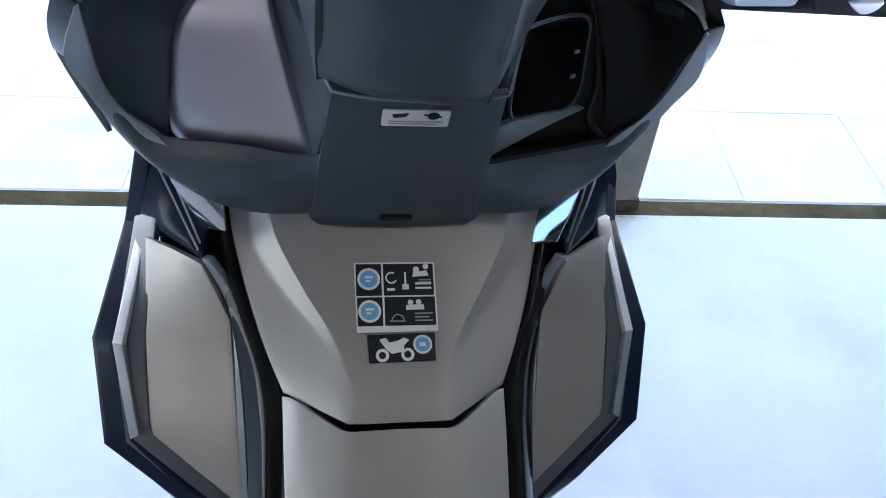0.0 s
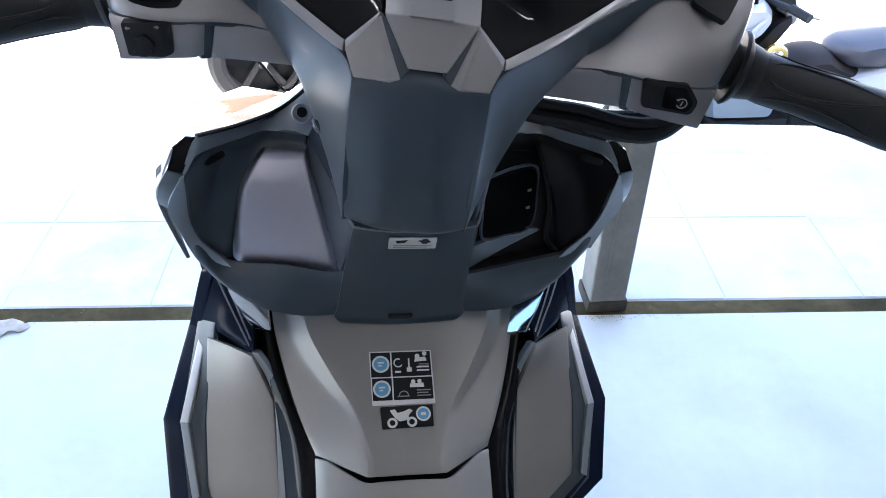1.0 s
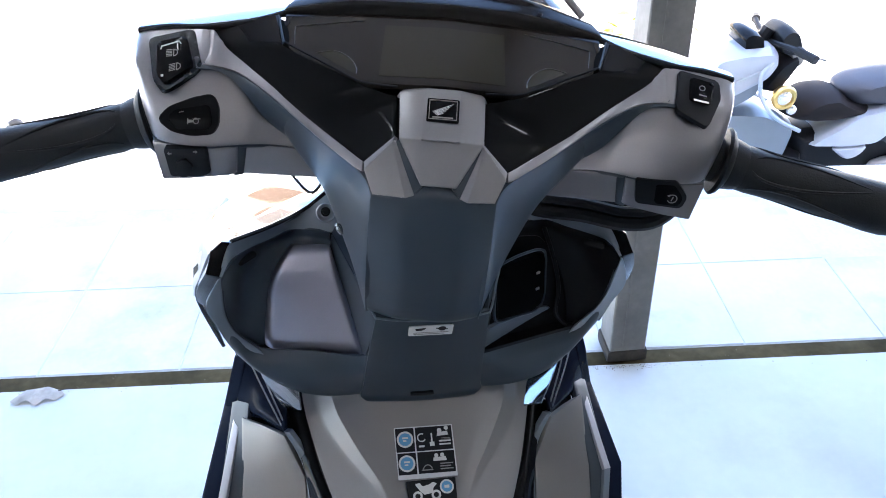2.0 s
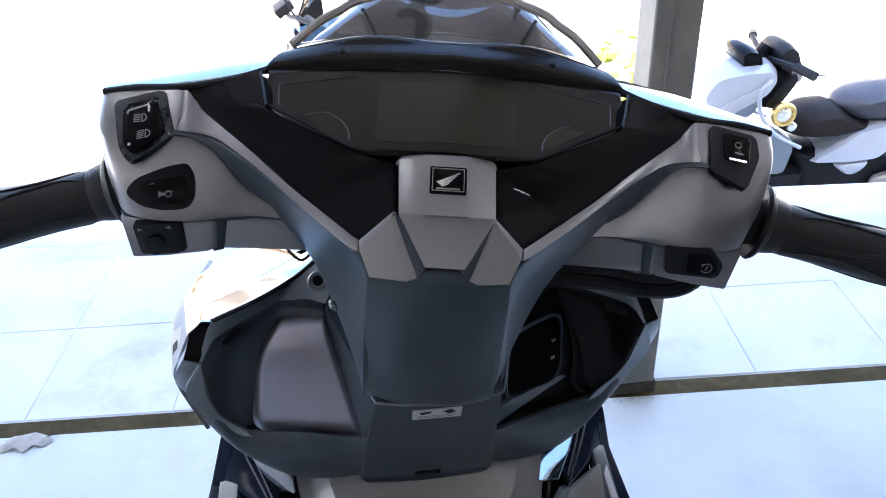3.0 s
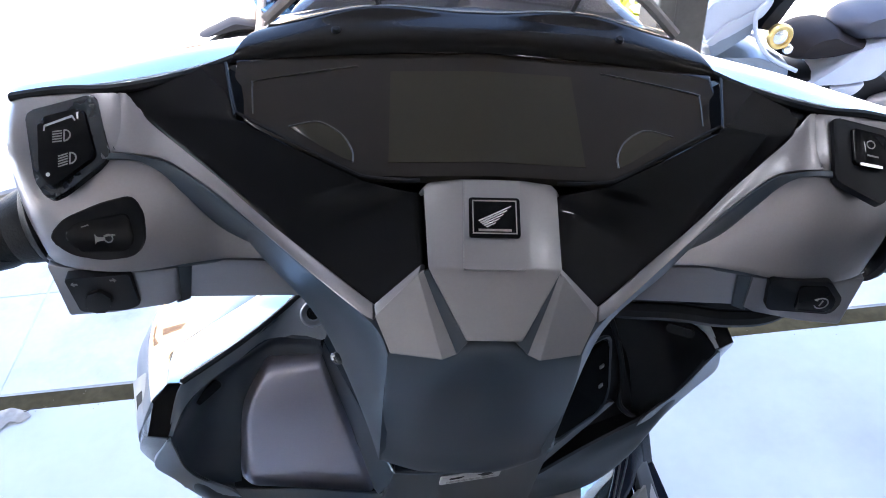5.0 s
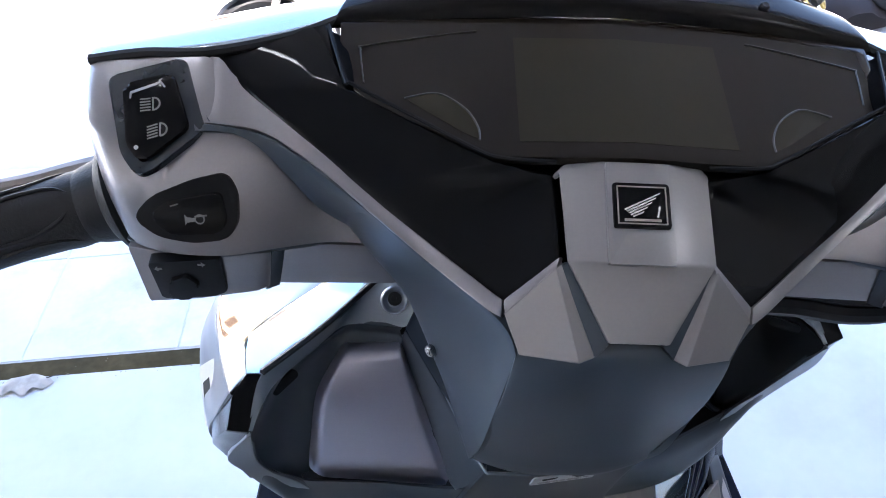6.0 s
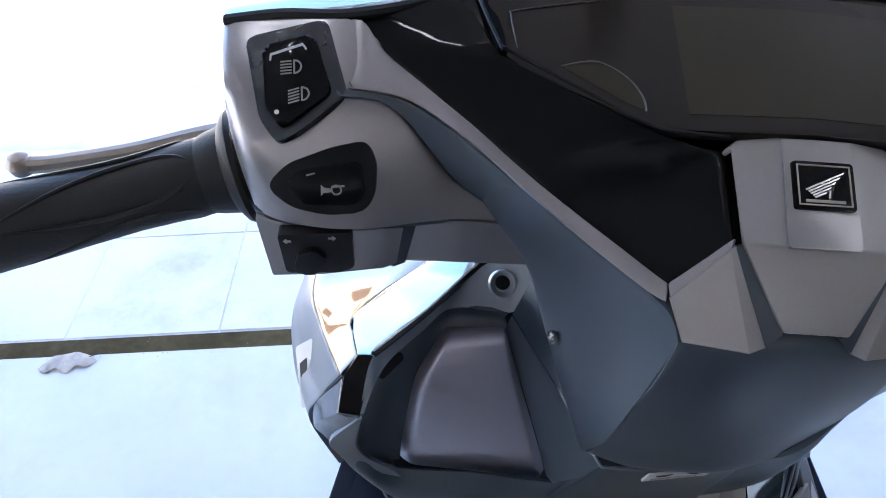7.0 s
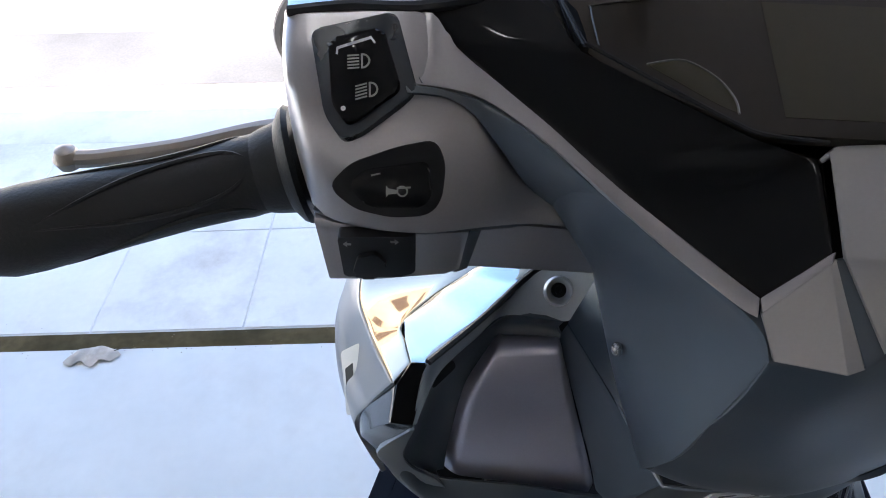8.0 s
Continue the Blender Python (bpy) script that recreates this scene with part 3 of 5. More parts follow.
low, high = curve_points(PANEL_LOW, 30, True), curve_points(PANEL_HIGH, 30, True)
rows = []
for t, lift in ((0.0, -.0016), (0.04, -.0002), (0.10, .0003), (0.35, .0008), (0.65, .0009), (0.90, .0004), (0.96, -.0001), (1.0, -.0014)):
    rows.append([tuple(p.lerp(q, t) + Vector((0, -.45, .89)) * lift) for p, q in zip(low, high)])
pair("dash_panel", loft(rows, 30, 7, 0.004, 0.0, hard_u=True, hard_v=True), GLOSS, scooter, "gloss black dash panel", bars=True, angle=50)
DB = [[(-.150, .085, 1.155), (-.07, .095, 1.160), (0, .095, 1.160), (.07, .095, 1.160), (.150, .085, 1.155)], [(-.115, .040, 1.132), (-.05, .030, 1.140), (0, .028, 1.142), (.05, .030, 1.140), (.115, .040, 1.132)], [(-.045, -.005, 1.102), (-.025, -.010, 1.108), (0, -.012, 1.108), (.025, -.010, 1.108), (.045, -.005, 1.102)]]
part("dash_base", on_bars(loft(DB, 16, 12, 0.004, 0.0005)), BLACK, scooter, "black base under the dash panels")
# a raised lip round the glass
LIP = [(-.1065, .0760, 1.1690), (-.1062, .0740, 1.1685), (-.0985, .0455, 1.1640), (-.0960, .0440, 1.1632), (-.0740, .0318, 1.1578), (-.0540, .0205, 1.1530), (-.0450, .0172, 1.1515), (-.0265, .0178, 1.1495)]
pair("glass_lip", tube(LIP, 0.0008, 8, 48), LIPBLACK, scooter, bars=True)
# instrument glass, with the dead display under it
GLASS_Z = lambda y: 1.1522 + 0.2925 * (y - .0215)
GL = [[(x, y, GLASS_Z(y)) for x, y in row] for row in (
    ((-.103, .0800), (-.060, .0830), (0, .0840), (.060, .0830), (.103, .0800)),
    ((-.0955, .0460), (-.060, .0470), (0, .0480), (.060, .0470), (.0955, .0460)),
    ((-.047, .0185), (-.030, .0180), (0, .0180), (.030, .0180), (.047, .0185)))]
cluster = part("instrument_panel", on_bars(loft(GL, 20, 12, 0.004, 0.001)), GLASS_BLACK, scooter, "unlit smoked instrument panel")
FD = face_frame((0, .0475, GLASS_Z(.0475)), (1, 0, 0), (0, .96, .281))
DISP = [[(x, y, GLASS_Z(y) + .0002) for x in (-.0385, 0, .0385)] for y in (.0725, .0245)]
part("display", on_bars(loft(DISP, 20, 4, 0.002, 0.0)), LCD, cluster, "dark unlit display")
for s in (-1, 1):
    outline = [(s * 78, -5.0), (s * 68, -2.4), (s * 62, -4.8), (s * 56, -10.5), (s * 52.4, -18.0), (s * 52.0, -23.5), (s * 58, -20)]
    window = part("warning_window", on_bars(chip(outline, -2.0, 0.15, FD, 0.0002, 2)), LCD, cluster, "small dark warning lamp window")
    part("window_rim", on_bars(tube([FD @ Vector((x / 1000, y / 1000, .0002)) for x, y in outline[:6]], .00035, 6, 30)), RIMLINE, window, "thin moulded edge")
    part("glass_border", on_bars(tube([(s * x, y, GLASS_Z(y) + .0003) for x, y in ((.0925, .0495), (.0945, .0650), (.0925, .0675), (.0680, .0728), (.0520, .0756))], .0003, 6, 30)), RIMLINE, cluster, "thin moulded edge of the instrument glass")
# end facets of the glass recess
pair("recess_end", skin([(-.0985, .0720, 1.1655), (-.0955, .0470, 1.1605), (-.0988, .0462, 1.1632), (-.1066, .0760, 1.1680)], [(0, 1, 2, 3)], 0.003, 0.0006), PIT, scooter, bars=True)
# brow over the glass
BROW = [[(-.106, .0785, 1.1680), (-.060, .0820, 1.1700), (0, .0830, 1.1705), (.060, .0820, 1.1700), (.106, .0785, 1.1680)],
        [(-.104, .0830, 1.1715), (-.060, .0850, 1.1755), (0, .0860, 1.1765), (.060, .0850, 1.1755), (.104, .0830, 1.1715)],
        [(-.100, .0960, 1.1735), (-.060, .0980, 1.1790), (0, .0990, 1.1790), (.060, .0980, 1.1790), (.100, .0960, 1.1735)],
        [(-.093, .1080, 1.1725), (-.050, .1080, 1.1815), (0, .1080, 1.1790), (.050, .1080, 1.1815), (.093, .1080, 1.1725)],
        [(-.090, .1250, 1.1690), (-.050, .1250, 1.1740), (0, .1250, 1.1740), (.050, .1250, 1.1740), (.090, .1250, 1.1690)]]
part("brow", on_bars(loft(BROW, 32, 20, 0.003, 0.0008)), BROW_BLACK, scooter, "satin black brow over the instruments")
# glossy top cover of the bars
TOP = [[(-.1955, .0705, 1.1585), (-.150, .0680, 1.1645), (-.122, .0745, 1.1670), (-.104, .0830, 1.1700)],
       [(-.1965, .0790, 1.1585), (-.152, .0820, 1.1655), (-.122, .0900, 1.1685), (-.100, .0960, 1.1705)],
       [(-.1950, .0900, 1.1545), (-.150, .1000, 1.1620), (-.118, .1080, 1.1650), (-.092, .1130, 1.1665)],
       [(-.1890, .1020, 1.1450), (-.145, .1250, 1.1500), (-.110, .1400, 1.1520), (-.080, .1480, 1.1520)]]
pair("cover_bead", tube([(-.1950, .0700, 1.1572), (-.1740, .0690, 1.1608), (-.1500, .0668, 1.1626), (-.1220, .0734, 1.1655), (-.1040, .0822, 1.1686)], .0022, 8, 30), BLACK, scooter, bars=True)
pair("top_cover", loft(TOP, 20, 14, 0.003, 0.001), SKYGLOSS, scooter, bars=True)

# centre cap, in facets
V = [(-.0204, .0217, 1.1499), (-.0262, .0174, 1.1465), (-.0240, -.0105, 1.1304), (-.0094, -.0274, 1.1092), (.0114, -.0274, 1.1092), (.0262, -.0105, 1.1304), (.0262, .0174, 1.1465), (.0204, .0217, 1.1499),
     (-.0118, .0212, 1.1510), (-.0118, -.0120, 1.1310), (.0118, -.0120, 1.1310), (.0118, .0212, 1.1510),
     (-.0200, .0240, 1.1470), (-.0118, .0238, 1.1478), (.0118, .0238, 1.1478), (.0200, .0240, 1.1470), (-.0280, .0185, 1.1430), (.0280, .0185, 1.1430)]
cap = part("centre_cap", on_bars(skin([(x + .0008, y, z) for x, y, z in V], [(0, 1, 2, 9, 8), (8, 9, 10, 11), (11, 10, 5, 6, 7), (2, 3, 4, 5, 10, 9), (12, 0, 8, 13), (13, 8, 11, 14), (14, 11, 7, 15), (16, 1, 0, 12), (15, 7, 6, 17)], 0.0022, 0.0008)), NEUTRAL, scooter, "satin grey centre cap with badge")
FB = BARS @ face_frame((.0008, .0070, 1.1424), (1, 0, 0), (0, .856, .516))
part("cap_inlay", chip([(-10.8, 12.6), (10.8, 12.6), (11.2, -23.0), (-11.2, -23.0)], -1, 0.8, FB, 0.0006, 0.6), NEUTRAL, cap)
FB = FB @ pose(-.0006, -.0030, -.0003) @ Matrix.Diagonal((.95, .95, 1, 1))
badge = part("badge", chip([(-9, 8.3), (11, 8.3), (11, -8.2), (-9, -8.2)], 0.9, 2.3, FB, 0.0005, 1.0), GLOSS, cap, "square black badge with a fine bright rim")
for x0, y0, x1, y1 in ((-7.7, 6.9, 9.7, 6.9), (9.5, 6.9, 9.5, -6.8), (9.7, -6.7, -7.7, -6.7), (-7.5, -6.8, -7.5, 6.9)):
    part("badge_rim", bar(x0, y0, x1, y1, 0.4, 2.3, 2.7, FB), STEEL, badge)
for k in range(5):
    part("emblem_bar", chip([(-5.6 + 0.7 * k, -1.6 - 0.62 * k), (7.6 - 1.5 * k, 4.9 - 1.75 * k), (7.2 - 1.5 * k, 4.2 - 1.75 * k), (-5.2 + 0.7 * k, -2.1 - 0.62 * k)], 2.3, 2.9, FB, 0.0002, 0.3), BADGE, badge, "plain bright slanted bar")
part("print_line", bar(-5.4, -5.4, 7.4, -5.4, 0.9, 2.3, 2.6, FB), STEEL, badge)
# flanks beside the cap and the dark grooves between
for x0, x3, x4, x5, f in ((-.0270, -.0172, -.0116, -.0246, 1), (.0278, .0196, .0146, .0260, -1)):
    part("cap_flank", on_bars(skin([(x0, -.0120, 1.1287), (-f * .0425, -.0173, 1.1128), (-f * .0366, -.0244, 1.1002), (x3, -.0296, 1.1018), (x4, -.0275, 1.1026), (x5, -.0098, 1.1288)], [(0, 1, 2, 3)[::f], (0, 3, 4, 5)[::f]], 0.003, 0.0004)), NEUTRAL, scooter, angle=8)
pair("tip_rim", skin([(-.0256, -.0092, 1.1316), (-.0268, -.0122, 1.1286), (-.0424, -.0176, 1.1126), (-.0432, -.0141, 1.1160)], [(0, 1, 2, 3)], 0.005, 0.0012), SILVER, scooter, bars=True)
for x0, x1, x2, x3, f in ((-.0254, -.0120, -.0080, -.0226, 1), (.0268, .0150, .0102, .0246, -1)):
    part("cap_groove", on_bars(skin([(x0, -.0104, 1.1284), (x1, -.0280, 1.1028), (x2, -.0266, 1.1078), (x3, -.0100, 1.1292)], [(0, 1, 2, 3)[::f]], 0.003, 0.0004)), DARK, scooter)

# windscreen
WS = [[(-.094, .1120, 1.1730), (-.050, .1250, 1.1760), (0, .1300, 1.1760), (.050, .1250, 1.1760), (.094, .1120, 1.1730)],
      [(-.078, .1180, 1.1850), (-.045, .1320, 1.1900), (0, .1370, 1.1910), (.045, .1320, 1.1900), (.078, .1180, 1.1850)],
      [(-.058, .1280, 1.1950), (-.032, .1400, 1.1985), (0, .1450, 1.2000), (.032, .1400, 1.1985), (.058, .1280, 1.1950)]]
screen = part("windscreen", on_bars(loft(WS, 24, 12, 0.0025, 0.0008)), SCREEN, scooter, "small smoked clear windscreen")
part("screen_edge", on_bars(tube([(-.095, .111, 1.173), (-.079, .1175, 1.1855), (-.0665, .123, 1.1915), (-.057, .128, 1.1958), (-.032, .1400, 1.1992), (0, .145, 1.2006), (.032, .1400, 1.1992), (.057, .128, 1.1958), (.0665, .123, 1.1915), (.079, .1175, 1.1855), (.095, .111, 1.173)], 0.0028, 8, 60)), SMOKE_EDGE, screen, "dark moulded edge")
FC = [[(-.092, .118, 1.162), (-.045, .128, 1.170), (0, .132, 1.168), (.045, .128, 1.170), (.092, .118, 1.162)],
      [(-.084, .146, 1.168), (-.045, .166, 1.186), (0, .170, 1.179), (.045, .166, 1.186), (.084, .146, 1.168)],
      [(-.072, .180, 1.160), (-.040, .200, 1.184), (0, .206, 1.182), (.040, .200, 1.184), (.072, .180, 1.160)],
      [(-.060, .215, 1.110), (-.035, .235, 1.115), (0, .240, 1.115), (.035, .235, 1.115), (.060, .215, 1.110)]]
part("front_cowl", on_bars(loft(FC, 32, 24, 0.003, 0.001)), COWL, scooter, "gloss deep navy bar cowl")
pair("screen_stay", tube([(-.044, .112, 1.180), (-.050, .122, 1.187), (-.054, .130, 1.190)], 0.0012, 6, 8), BLACK, scooter, bars=True)
pair("bolt", lathe([(.002, 0), (.002, .0012), (.0013, .002)], pose(-.062, .0905, 1.1770, 20, 0, 0), 12), BLACK, scooter, bars=True)

# ---- switches
FDL = MH @ face_frame((-.165, .048, 1.146), (.997, -.025, .075), (-.024, .809, .588)) @ pose(0, 0, .0030)
dip = part("dip_switch", chip([(-18.8, 15.4), (9.8, 21.8), (17.9, -6.2), (0.4, -20.4), (-5.8, -23.0), (-12.0, -14.4)], -3, 0.7, FDL, 0.0007, 3.6), RIMEND, scooter, "black dip switch in a rounded recess")
FDR = FDL @ pose(.0003, -.0030, 0)     # the rocker sits low in its plate
part("rocker", chip([(-12.2, 14.0), (5.8, 18.0), (12.6, -3.2), (-4.0, -15.8), (-9.4, -9)], 0.5, 3.0, FDR, 0.0018, 2.8), GLOSS, dip, "gloss black rocker")
# the curved highlight on the rocker's top, drawn as thin pale bars
part("rocker_highlight", joined(bar(-8.8, 10.6, 2.2, 14.2, 0.9, 2.4, 3.2, FDR), bar(-8.8, 10.8, -8.9, 8.4, 0.6, 2.4, 3.2, FDR), bar(2.0, 14.2, 3.4, 12.2, 0.6, 2.4, 3.2, FDR)), TRIM, dip, "painted highlight along the top of the rocker")


def lamp_sign(cx, cy, m, z, dip_beam, parent, label):
    """A printed headlamp: its outline and five rays."""
    part("sign_lamp", joined(ring(cx + 1.4, cy, 2.0, 2.6, z, z + 0.15, m, 16, -95, 95), bar(cx + 1.3, cy - 2.5, cx + 1.3, cy + 2.5, 0.6, z, z + 0.15, m)), GREYPRINT, parent, label)
    for k in range(5):
        y = cy - 2.2 + 1.1 * k
        part("sign_ray", bar(cx - 3.4, y - (0.8 if dip_beam else 0), cx + 0.4, y, 0.5, z, z + 0.15, m), GREYPRINT, parent)


lamp_sign(-1.4, 6.0, FDR @ pose(0, 0, 0, 0, 0, 4), 3.0, False, dip, "printed main beam sign")
lamp_sign(1.0, -4.0, FDR @ pose(0, 0, 0, 0, 0, 4), 3.0, True, dip, "printed dipped beam sign")
part("pilot_dot", disc(-5.6, -10.2, 0.8, 3.0, 3.3, FDR, 12), WHITE, dip)
FH = MH @ face_frame((-.158, .0295, 1.119), (1, 0, .025), (-.023, .417, .909))
horn = part("horn_switch", chip([(-18.5, -3), (-11, 5), (5, 11.2), (17.5, 13.8), (21, 6), (20, -6), (16, -11.8), (3, -13), (-9.5, -10.4)], -4, 1.2, FH, 0.001, 4.0), LIPBLACK, scooter, "black oval horn switch")
part("horn_button", chip([(-11.5, -2), (-6.5, 3.2), (15.3, 6.8), (16.8, -4.6), (13.6, -9), (-4.8, -9.4)], 0.8, 2.6, FH, 0.0009, 3.0), GLOSS, horn, "gloss black horn button")
part("horn_sign", joined(chip([(1.4, -1.6), (1.4, -5.6), (2.2, -4.6), (5, -4.2), (5, -3.0), (2.2, -2.6)], 2.6, 2.8, FH, 0.0), ring(6.8, -3.4, 1.4, 1.9, 2.6, 2.8, FH, 16), bar(5, -2.4, 9.6, -2.0, 0.6, 2.6, 2.8, FH)), GREYPRINT, horn, "printed horn sign")
# short grey bar painted as a highlight on the horn button
part("highlight_mark", bar(-3.5, 1.6, -0.5, 2.4, 0.5, 2.6, 2.8, FH), GREYPRINT, horn)
FT = MH @ face_frame((-.165, .0268, 1.087), (.999, .025, .025), (-.022, -.115, .993)) @ pose(0, 0, .0014)
turn = part("indicator_switch", chip([(-8.5, 11.3), (18.6, 12.5), (18, -7), (12, -9.6), (-8, -9.8)], -4, 1.0, FT, 0.0006, 1.4), BLACK, scooter, "black sliding indicator switch")
part("slider", chip([(-2.0, 2.5), (4.5, 5.0), (8.5, -0.5), (4.5, -8.6), (-2.2, -9.0), (-4.5, -6)], 0.6, 3.0, FT, 0.0012, 1.4), BLACK, turn, "gloss black slider knob")
part("arrow_sign", joined(chip([(-6.8, 8), (-5.4, 9.4), (-5.4, 6.6)], 1.0, 1.15, FT, 0.0), chip([(-5.4, 8.5), (-3.9, 8.5), (-3.9, 7.5), (-5.4, 7.5)], 1.0, 1.15, FT, 0.0)), GREYPRINT, turn)
part("arrow_sign", joined(chip([(12.8, 9.6), (11.4, 11), (11.4, 8.2)], 1.0, 1.15, FT, 0.0), chip([(11.4, 10.1), (9.9, 10.1), (9.9, 9.1), (11.4, 9.1)], 1.0, 1.15, FT, 0.0)), GREYPRINT, turn)
FK = MH @ face_frame((.164, .048, 1.1405), (.997, -.025, -.075), (.064, .808, .586))
kill = part("engine_stop_switch", chip([(-13.5, 15.8), (12.5, 11.0), (13.6, -2), (6.0, -21), (4.0, -22.6), (-15, -13)], -3, 1.2, FK, 0.0008, 2.6), BLACK, scooter, "black engine stop switch in a recess")
part("rocker", chip([(-6.6, 10.6), (8.6, 7.6), (6.4, -7.4), (-7.0, -5.6)], 0.8, 3.0, FK, 0.0009, 1.6), GLOSS, kill, "gloss black rocker")
part("switch_sign", joined(ring(0.8, 3.2, 1.5, 2.0, 3.0, 3.2, FK, 14), bar(-1.2, -1.6, 3.6, -2.4, 0.7, 3.0, 3.2, FK)), GREYPRINT, kill)
# a bright bar stands in for the highlight low on the rocker
part("rocker_highlight", bar(-4.8, -5.8, 4.8, -7.0, 1.4, 3.0, 3.4, FK), BADGE, kill, "painted highlight along the lower edge of the rocker")
FS = MH @ face_frame((.150, .0262, 1.0835), (.996, -.05, -.075), (.075, -.004, .997)) @ pose(0, 0, .0018)
start = part("starter_switch", chip([(-22, 6), (5, 7.5), (14.5, -2.5), (12.5, -11.5), (-18, -11.6)], -4, 1.2, FS, 0.0008, 2.4), BLACK, scooter, "black starter switch")
part("starter_button", chip([(-8, 4), (4, 5), (11.5, -3), (10, -9.5), (-6, -9.5)], 0.8, 2.2, FS, 0.0008, 2.0), GLOSS, start)
part("start_sign", joined(ring(4.6, -4.4, 2.7, 3.3, 2.2, 2.4, FS, 22, -150, 150), bar(4.9, -2.9, 4.2, -6.0, 0.7, 2.2, 2.4, FS), chip([(0.6, -2.6), (2.6, -1.4), (2.4, -3.4)], 2.2, 2.4, FS, 0.0)), GREYPRINT, start, "printed start sign")

# ---- grips, collars, brake lever
for s, a, b in ((-1, (-.192, .0690, 1.0955), (-.318, .0430, 1.0690)), (1, (.190, .0620, 1.0880), (.315, .0390, 1.0650))):
    m = MH @ look(a, b)
    grip = part("grip", lathe([(.0135, .012), (.0150, .006), (.0155, -.004), (.0158, -.020), (.0152, -.050), (.0165, -.085), (.0178, -.110), (.0175, -.122), (.0160, -.128), (.0120, -.130)], m, 36), RUBBER, scooter, "moulded black rubber grip")
    part("collar", lathe([(.0120, -.001), (.0224, -.002), (.0238, -.0040), (.0226, -.0060), (.0182, -.0090), (.0168, -.016), (.0155, -.020)], m, 36), RUBBER, grip, "flared rubber collar")
    part("bar_end", lathe([(.0110, -.1295), (.0150, -.1320), (.0150, -.1440), (.0120, -.1480)], m, 28), BLACK, grip, "black bar end weight")
    for k in range(4):
        ang = 2 * math.pi * (k + 0.42) / 4
        for flank in (-1, 1):
            edge = []
            for t in (0, .10, .25, .45, .65, .85, 1):
                z = -.018 - .088 * t
                wide = 0.62 * math.sin(math.pi * min(t * 1.02, 1.0) ** 0.62) + 0.02
                r = .0154 + .0022 * max((-z - .05) / .07, 0)
                a1 = ang + flank * wide + 0.35 * t
                edge.append((r * math.cos(a1), r * math.sin(a1), z))
            part("grip_rib", tube(edge, [0.0004, 0.0010, 0.0012, 0.0012, 0.0010, 0.0006, 0.0003], 6, 28, m), RUBBER, grip)
    if s < 0:
        lever = part("brake_lever", tube([(-.182, .100, 1.090), (-.215, .104, 1.086), (-.255, .100, 1.0775), (-.290, .0975, 1.0715), (-.304, .0970, 1.0700)], [.0062, .0052, .0042, .0040, .0042], 10, 28, MH), STEEL, scooter, "dull metal brake lever behind the grip")
        part("lever_ball", lathe([(.001, -.0062), (.0045, -.0045), (.0064, 0), (.0045, .0045), (.001, .0062)], MH @ pose(-.307, .0968, 1.0705), 16), STEEL, lever)
part("throttle_cable", tube([(.100, .050, 1.085), (.130, .075, 1.066), (.165, .090, 1.068), (.190, .085, 1.085)], .0045, 8, 20, MH), RUBBER, scooter, "black throttle cable housing")
part("brake_hose", tube([(.060, .078, 1.040), (.090, .086, 1.030), (.120, .090, 1.026), (.150, .088, 1.022), (.185, .080, 1.032), (.200, .075, 1.060)], .0042, 8, 30), RIMEND, scooter, "black brake hose under the bars")
for rise, r in ((0.0, .0058), (.0095, .0040)):
    part("cable", on_bars(tube([(.050, .066, 1.052 + rise), (.078, .060, 1.049 + rise), (.110, .059, 1.049 + rise), (.142, .060, 1.045 + rise), (.168, .062, 1.050 + rise), (.190, .070, 1.072 + rise)], r, 10, 30)), BLACK, scooter, "thick black cable under the bars")
part("cable", tube([(.055, .082, 1.026), (.090, .094, 1.021), (.130, .094, 1.018), (.165, .090, 1.014), (.190, .085, 1.035)], .0024, 6, 30), RIMEND, scooter, "thin black cable")
part("cable", tube([(-.118, .130, 1.055), (-.100, .118, 1.040), (-.084, .108, 1.027), (-.070, .110, 1.045)], .0011, 6, 16), BLACK, scooter, "thin black cable")

# ---- upper inner cover with its two pockets
RIM_TOP = [[(-.056, .112, 1.042), (-.072, .112, 1.024), (-.089, .1100, 1.0110), (-.110, .0865, 1.0125), (-.126, .0700, 1.0175), (-.1400, .0540, 1.0210), (-.1480, .0345, 1.0065)],
           [(-.056, .092, 1.010), (-.071, .0920, 1.0010), (-.098, .0980, 1.0010), (-.117, .0800, 1.0040), (-.134, .0600, 1.0080), (-.1410, .0440, 1.0115), (-.1460, .0355, 1.0045)]]
pr = pair("pocket_rim", loft(RIM_TOP, 30, 6, 0.003, 0.001), SLATE, scooter)
COLLAR = [[(-.057, .096, 1.030), (-.0700, .0905, 1.0015)], [(-.050, .070, 1.020), (-.0600, .0640, .9940)], [(-.044, .035, 1.000), (-.0480, .0350, .9830)], [(-.040, .018, .9790), (-.0415, .0185, .9770)]]
pair("neck_shoulder", loft(COLLAR, 4, 16, 0.003, 0.0008), DARK, scooter)
